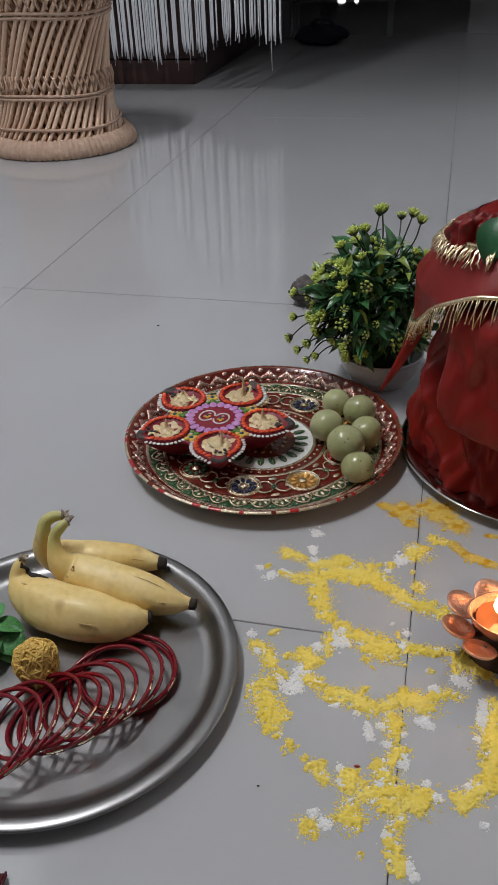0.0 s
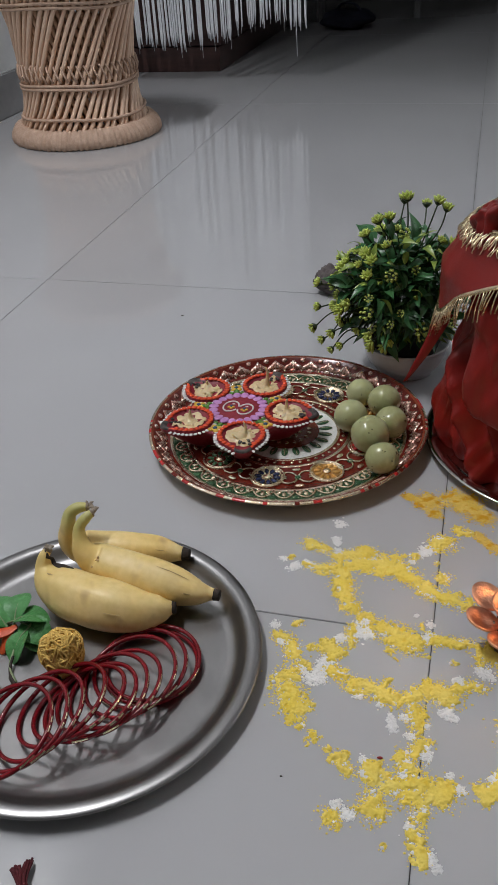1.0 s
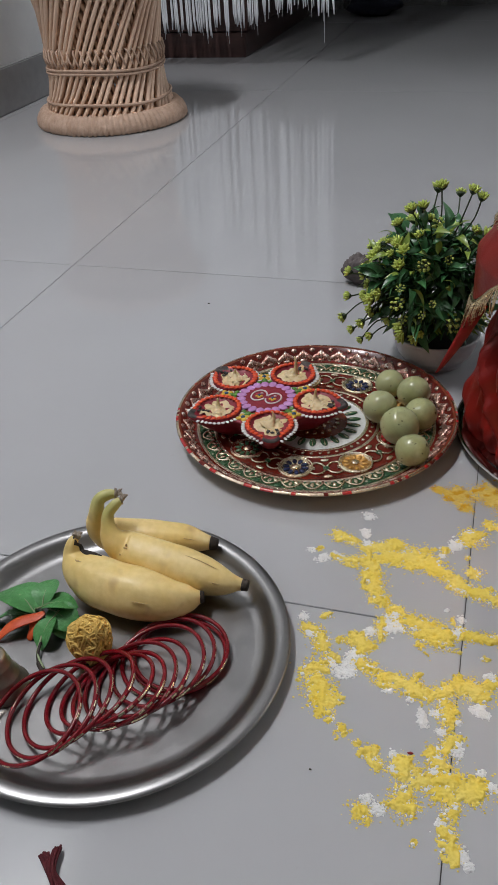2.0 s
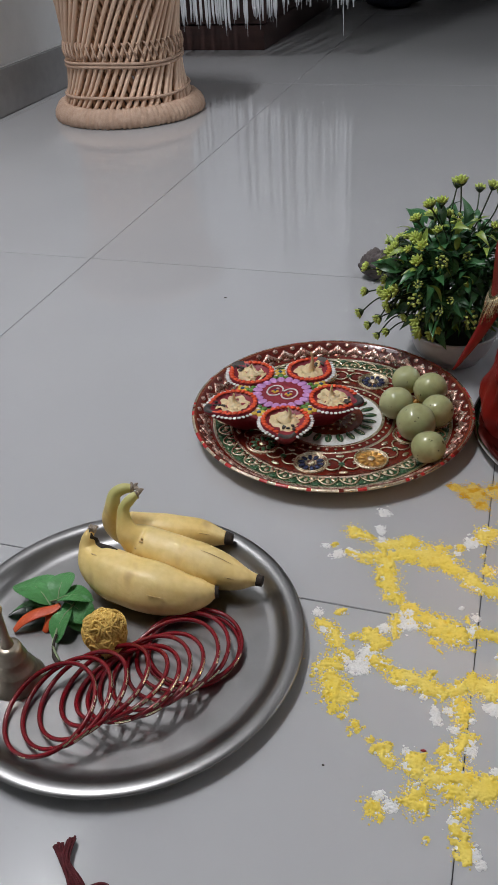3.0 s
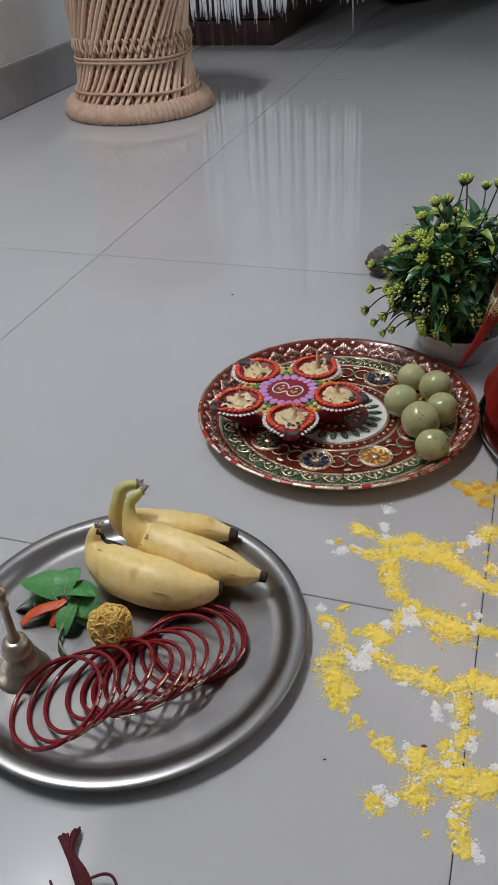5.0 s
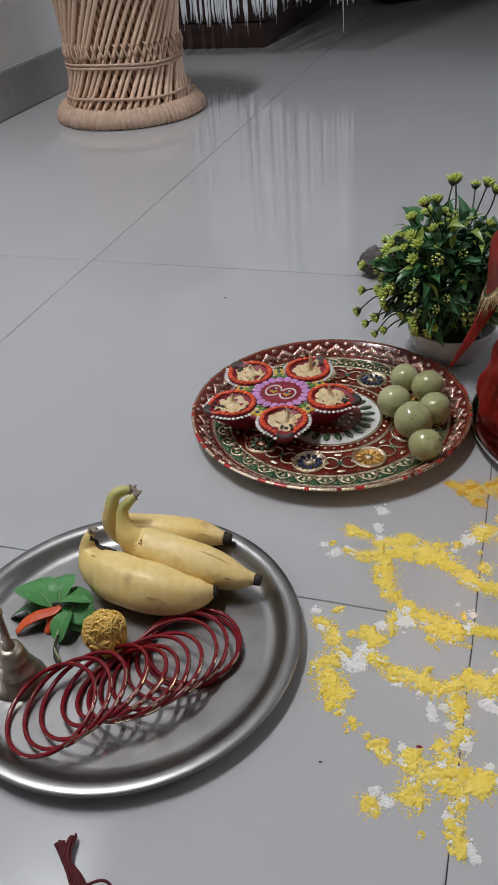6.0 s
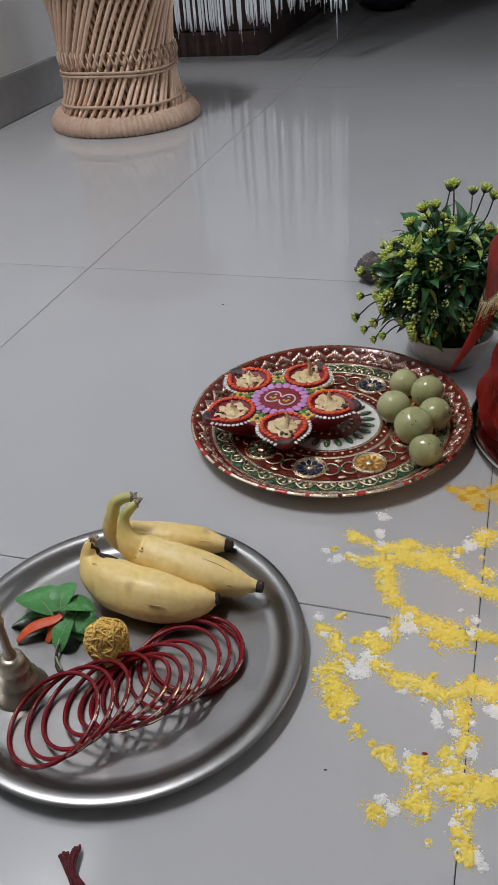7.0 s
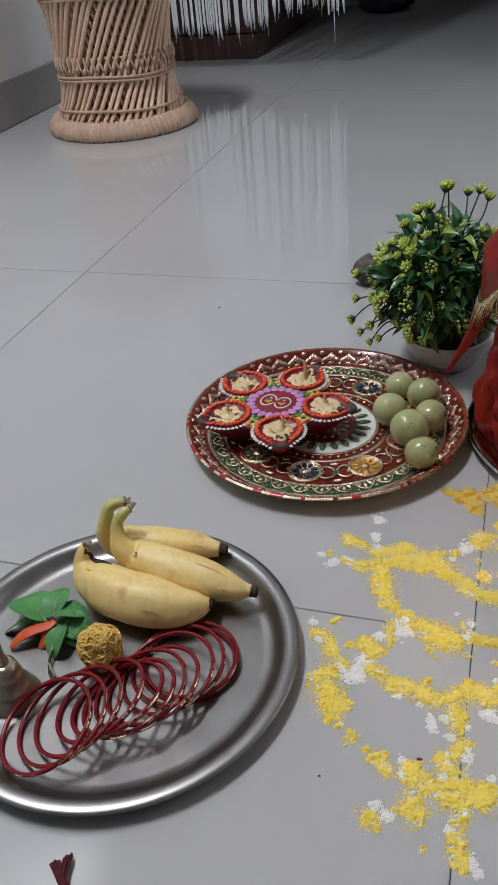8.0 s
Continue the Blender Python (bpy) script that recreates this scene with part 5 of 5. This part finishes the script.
    """Loose crumbs round the strokes, thinning out away from them: small uneven six-sided lumps."""
    q = np.random.RandomState(seed)
    table = np.array(strokes)
    long = np.hypot(table[:, 2] - table[:, 0], table[:, 3] - table[:, 1]) + table[:, 4]
    row = table[q.choice(len(table), count, p=long / long.sum())]
    s, a = q.rand(count), q.uniform(0, 6.283, count)
    d = row[:, 4] * (0.3 + np.abs(q.normal(0, 0.36, count)) * spread)
    size = big * q.uniform(0.25, 1.0, count) ** 2.2 + 0.00022
    cx = row[:, 0] + (row[:, 2] - row[:, 0]) * s + d * np.cos(a)
    cy = row[:, 1] + (row[:, 3] - row[:, 1]) * s + d * np.sin(a)
    verts = np.zeros((count, 7, 3))
    for k in range(6):
        w = size * q.uniform(0.6, 1.15, count)
        verts[:, k, 0], verts[:, k, 1] = cx + w * np.cos(a + 1.047 * k), cy + w * np.sin(a + 1.047 * k)
        verts[:, k, 2] = size * q.uniform(0.05, 0.35, count)
    verts[:, 6, 0], verts[:, 6, 1], verts[:, 6, 2] = cx, cy, size * q.uniform(0.45, 0.8, count)
    base = np.arange(count)[:, None] * 7
    faces = np.concatenate([base + np.array([[k, (k + 1) % 6, 6]]) for k in range(6)])
    me = bpy.data.meshes.new(name)
    me.from_pydata(verts.reshape(-1, 3).tolist(), [], faces.tolist())
    me.materials.append(M[mat])
    return tagged(new(name, me), label, "powder", "", "stuff")


# strokes of the drawn pattern: from x, y to x, y, width
STROKES_A = [
    (0.492, 0.086, 0.494, 0.085, 0.0098), (0.497, 0.084, 0.509, 0.078, 0.0077), (0.481, 0.064, 0.482, 0.065, 0.0026), (0.495, 0.059, 0.506, 0.056, 0.0059), (0.507, 0.055, 0.522, 0.063, 0.0081),
    (0.515, 0.072, 0.543, 0.085, 0.0089), (0.531, 0.066, 0.562, 0.073, 0.0160), (0.539, 0.080, 0.546, 0.084, 0.0084), (0.555, 0.070, 0.571, 0.068, 0.0180), (0.573, 0.063, 0.584, 0.054, 0.0119),
    (0.592, 0.046, 0.606, 0.040, 0.0099), (0.580, 0.085, 0.581, 0.086, 0.0059), (0.524, 0.055, 0.533, 0.029, 0.0123), (0.535, 0.021, 0.541, 0.017, 0.0102), (0.546, 0.009, 0.553, 0.011, 0.0079),
    (0.540, -0.001, 0.544, -0.020, 0.0053), (0.559, -0.001, 0.572, -0.002, 0.0130), (0.576, -0.008, 0.586, -0.007, 0.0180), (0.585, -0.016, 0.585, -0.016, 0.0092), (0.602, -0.005, 0.609, -0.004, 0.0070),
]
STROKES_B = [
    (0.489, -0.021, 0.496, -0.025, 0.0084), (0.501, -0.030, 0.504, -0.038, 0.0089), (0.510, -0.045, 0.513, -0.045, 0.0071), (0.501, -0.007, 0.502, -0.006, 0.0047), (0.516, -0.028, 0.516, -0.027, 0.0047),
    (0.526, -0.024, 0.533, -0.027, 0.0088), (0.532, -0.035, 0.538, -0.029, 0.0057), (0.498, -0.058, 0.509, -0.056, 0.0102), (0.506, -0.068, 0.514, -0.083, 0.0154), (0.518, -0.082, 0.518, -0.083, 0.0102),
    (0.521, -0.097, 0.522, -0.096, 0.0036), (0.530, -0.103, 0.530, -0.103, 0.0060), (0.532, -0.046, 0.545, -0.050, 0.0079), (0.548, -0.055, 0.560, -0.058, 0.0099), (0.568, -0.060, 0.580, -0.062, 0.0112),
    (0.572, -0.048, 0.573, -0.048, 0.0040), (0.587, -0.062, 0.594, -0.057, 0.0109), (0.600, -0.052, 0.610, -0.050, 0.0119),
]
STROKES_C = [
    (0.593, -0.066, 0.597, -0.081, 0.0091), (0.599, -0.092, 0.597, -0.102, 0.0089), (0.588, -0.104, 0.590, -0.105, 0.0061), (0.595, -0.113, 0.595, -0.113, 0.0112), (0.541, -0.111, 0.542, -0.110, 0.0036),
    (0.546, -0.116, 0.553, -0.115, 0.0061), (0.552, -0.117, 0.559, -0.125, 0.0049), (0.572, -0.119, 0.574, -0.124, 0.0120), (0.581, -0.129, 0.602, -0.122, 0.0118), (0.576, -0.137, 0.572, -0.144, 0.0116),
    (0.574, -0.146, 0.578, -0.148, 0.0117), (0.596, -0.132, 0.600, -0.134, 0.0136), (0.613, -0.128, 0.615, -0.128, 0.0155), (0.601, -0.145, 0.603, -0.145, 0.0082), (0.552, -0.155, 0.552, -0.156, 0.0092),
    (0.556, -0.160, 0.556, -0.160, 0.0047), (0.602, -0.159, 0.602, -0.159, 0.0082), (0.603, -0.168, 0.606, -0.170, 0.0078), (0.583, -0.168, 0.584, -0.168, 0.0026),
]
STROKES_D = [
    (0.597, 0.103, 0.605, 0.107, 0.0137), (0.598, 0.080, 0.598, 0.080, 0.0035), (0.604, 0.063, 0.604, 0.064, 0.0089), (0.589, 0.048, 0.622, 0.035, 0.0109), (0.607, -0.003, 0.629, -0.001, 0.0060),
    (0.615, -0.023, 0.616, -0.023, 0.0035), (0.638, -0.010, 0.652, -0.013, 0.0184), (0.607, -0.053, 0.616, -0.054, 0.0131), (0.621, -0.045, 0.630, -0.039, 0.0074), (0.635, -0.042, 0.636, -0.041, 0.0066),
    (0.659, -0.048, 0.658, -0.102, 0.0110), (0.653, -0.112, 0.638, -0.122, 0.0110), (0.660, -0.072, 0.660, -0.071, 0.0175), (0.610, 0.125, 0.621, 0.124, 0.0070),
]
TURMERIC = [
    (0.567, 0.165, 0.570, 0.164, 0.0070), (0.581, 0.161, 0.589, 0.159, 0.0169), (0.591, 0.145, 0.593, 0.144, 0.0090), (0.608, 0.171, 0.622, 0.158, 0.0200), (0.628, 0.150, 0.637, 0.145, 0.0130),
    (0.629, 0.123, 0.641, 0.107, 0.0059), (0.644, 0.108, 0.663, 0.100, 0.0059), (0.658, 0.138, 0.664, 0.138, 0.0040),
]
FLOUR_A = [
    (0.514, 0.114, 0.514, 0.115, 0.0059), (0.513, 0.096, 0.516, 0.088, 0.0034), (0.518, 0.080, 0.518, 0.080, 0.0047), (0.475, 0.063, 0.476, 0.063, 0.0035), (0.485, 0.054, 0.488, 0.057, 0.0049),
    (0.493, 0.062, 0.502, 0.058, 0.0028), (0.521, 0.046, 0.526, 0.035, 0.0013), (0.586, 0.092, 0.590, 0.097, 0.0062), (0.597, 0.109, 0.599, 0.110, 0.0053), (0.573, 0.067, 0.574, 0.067, 0.0036),
    (0.578, 0.078, 0.579, 0.078, 0.0026), (0.548, 0.001, 0.550, -0.007, 0.0078), (0.548, -0.006, 0.552, -0.006, 0.0070), (0.586, 0.018, 0.587, 0.018, 0.0012), (0.598, 0.011, 0.598, 0.012, 0.0036),
    (0.598, -0.003, 0.599, -0.002, 0.0057), (0.485, -0.012, 0.486, -0.011, 0.0038), (0.492, -0.026, 0.493, -0.026, 0.0036),
]
FLOUR_B = [
    (0.534, -0.015, 0.536, -0.016, 0.0049), (0.528, -0.040, 0.529, -0.040, 0.0073), (0.522, -0.055, 0.528, -0.054, 0.0073), (0.526, -0.047, 0.526, -0.048, 0.0061), (0.513, -0.049, 0.514, -0.051, 0.0028),
    (0.554, -0.064, 0.555, -0.063, 0.0036), (0.570, -0.069, 0.570, -0.069, 0.0023), (0.578, -0.077, 0.581, -0.088, 0.0031), (0.586, -0.076, 0.588, -0.077, 0.0030), (0.591, -0.090, 0.593, -0.089, 0.0029),
    (0.601, -0.097, 0.604, -0.105, 0.0034), (0.588, -0.111, 0.591, -0.110, 0.0031), (0.590, -0.120, 0.590, -0.119, 0.0026), (0.602, -0.081, 0.603, -0.080, 0.0016), (0.611, -0.067, 0.613, -0.068, 0.0039),
    (0.567, -0.123, 0.568, -0.123, 0.0040),
]
FLOUR_C = [
    (0.564, -0.113, 0.565, -0.113, 0.0026), (0.553, -0.147, 0.553, -0.148, 0.0036), (0.561, -0.152, 0.562, -0.152, 0.0050), (0.587, -0.130, 0.587, -0.131, 0.0028), (0.618, -0.114, 0.619, -0.113, 0.0026),
    (0.596, -0.152, 0.597, -0.152, 0.0026), (0.604, -0.139, 0.605, -0.139, 0.0016), (0.610, -0.166, 0.611, -0.171, 0.0031), (0.613, -0.176, 0.616, -0.173, 0.0022),
]
FLOUR_D = [
    (0.634, -0.026, 0.641, -0.029, 0.0050), (0.620, -0.038, 0.622, -0.037, 0.0029), (0.653, -0.042, 0.651, -0.064, 0.0030), (0.649, -0.074, 0.649, -0.074, 0.0023), (0.615, -0.070, 0.619, -0.071, 0.0030),
    (0.625, -0.122, 0.625, -0.123, 0.0036), (0.652, -0.136, 0.652, -0.135, 0.0026), (0.648, -0.108, 0.645, -0.111, 0.0022),
]
DRAWN = STROKES_A + STROKES_B + STROKES_C + STROKES_D
FLOUR = FLOUR_A + FLOUR_B + FLOUR_C + FLOUR_D

# ---- put everything in place ----
cabinet()
string_curtain()
shoe_bag()
metal_rack()
tube_light()
bamboo_stool()
steel_plate("steel_plate", 0.355, -0.0742, 0.1316, "steel", "round brushed steel plate with a raised rim")
steel_plate("steel_plate", 0.7075, 0.273, 0.1343, "darksteel", "round polished steel plate under the cloth-wrapped pot")
banana([(0.3072, -0.0125, 0.046), (0.3051, -0.0165, 0.042), (0.3051, -0.0193, 0.034), (0.3121, -0.0243, 0.026), (0.3273, -0.0296, 0.0215), (0.3472, -0.0352, 0.0212), (0.3681, -0.0377, 0.0212),
        (0.3875, -0.0359, 0.019), (0.4017, -0.0299, 0.0175), (0.4085, -0.0264, 0.017), (0.4125, -0.0253, 0.017)],
       [3.0, 4.5, 7.5, 14.0, 18.5, 19.5, 19.5, 16.0, 10.5, 5.5, 4.0], "ripe yellow banana with a short dried stalk on a steel plate", [(0.03, 0.4, 4.0, 0.0028), (0.26, 0.34, 3.5, 0.0008), (0.36, 0.5, -0.5, 0.0006), (0.6, 0.66, 0.6, 0.0005), (0.3, 0.38, -0.3, 0.0006)])
banana([(0.3363, 0.0136, 0.066), (0.3326, 0.0095, 0.064), (0.3276, 0.0057, 0.057), (0.3282, 0.0016, 0.048), (0.3324, -0.0012, 0.038), (0.3413, 0.0002, 0.03), (0.3594, -0.0021, 0.0255), (0.3827, -0.0044, 0.023),
        (0.4039, -0.0063, 0.021), (0.4225, -0.0081, 0.019), (0.4341, -0.0066, 0.0175), (0.4412, -0.0066, 0.017)],
       [2.8, 4.0, 4.5, 6.0, 10.0, 14.5, 17.0, 17.2, 15.5, 10.5, 5.2, 4.0], "ripe yellow banana leaning on its neighbour", [(0.44, 0.49, 1.2, 0.0014), (0.46, 0.48, 1.5, 0.0014), (0.42, 0.46, 0.4, 0.001), (0.68, 0.8, 9.0, 0.0004), (0.79, 0.82, 0.6, 0.0007)])
banana([(0.3288, 0.0224, 0.064), (0.3213, 0.0197, 0.064), (0.3155, 0.0162, 0.06), (0.3138, 0.0125, 0.05), (0.313, 0.0139, 0.036), (0.3188, 0.0167, 0.026), (0.3338, 0.023, 0.021), (0.3567, 0.0271, 0.0195),
        (0.3783, 0.0318, 0.0185), (0.3952, 0.0331, 0.0175), (0.4045, 0.034, 0.017)],
       [3.0, 4.5, 5.0, 6.5, 10.5, 13.5, 14.5, 14.5, 12.0, 6.5, 4.0], "ripe yellow banana with a green stalk lying behind two others", [(0.42, 0.5, 5.0, 0.0008), (0.8, 0.86, 1.0, 0.0005)])
bangles()
hand_bell()
thread_ball()
mint_sprig()
orange_petal()
dark_stem()
decorated_plate()
lamp_cluster()
gooseberries()
potted_plant()
wrapped_pot()
flower_lamp()
small_things()

powder("white_powder", FLOUR, "white", 0.0007, 180, 4.2, "crumbs of white flour among the yellow powder", 0.0, 0.78)
powder("yellow_powder", DRAWN, "yellow", 0.0013, 100, 2.3, "heaps of bright yellow powder drawn across the tiles", 0.0002, 0.97)
powder("turmeric_powder", TURMERIC, "turmeric", 0.0004, 140, 3.6, "deep yellow turmeric powder scattered thinly", 0.0002, 0.78)
grains("yellow_grains", DRAWN, "yellow", 16000, 81, "loose yellow powder crumbs round the drawn pattern", 1.0, 0.0008)
grains("white_grains", FLOUR, "white", 9000, 82, "loose white flour crumbs round the drawn pattern", 1.0, 0.0012)
grains("white_flakes", DRAWN, "white", 900, 85, "small flat flakes of white flour beside the yellow lines", 0.35, 0.0017)
grains("white_dusting", DRAWN, "white", 4000, 84, "fine white flour dust along the yellow lines", 0.7, 0.0006)
grains("turmeric_grains", TURMERIC, "turmeric", 24000, 83, "loose turmeric crumbs on the floor", 0.7, 0.0003)

# ---- floor tiles ----
TILE, JOINT = 0.6, 0.0007


def tile_mesh(long):
    return Geo().box((JOINT / 2, JOINT / 2, -0.0024), (TILE - JOINT / 2, long - JOINT / 2, 0.0)).mesh("tile", "tile", smooth=False, bevel=0.0004)


square, oblong = tile_mesh(TILE), tile_mesh(2 * TILE)
for i in range(-2, 5):
    for j in range(-7, 1):
        part("tile", square, None, floor).location = (i * TILE, j * TILE, 0)
    for j in range(6):
        part("tile", oblong, None, floor).location = (i * TILE, (1 + 2 * j) * TILE, 0)
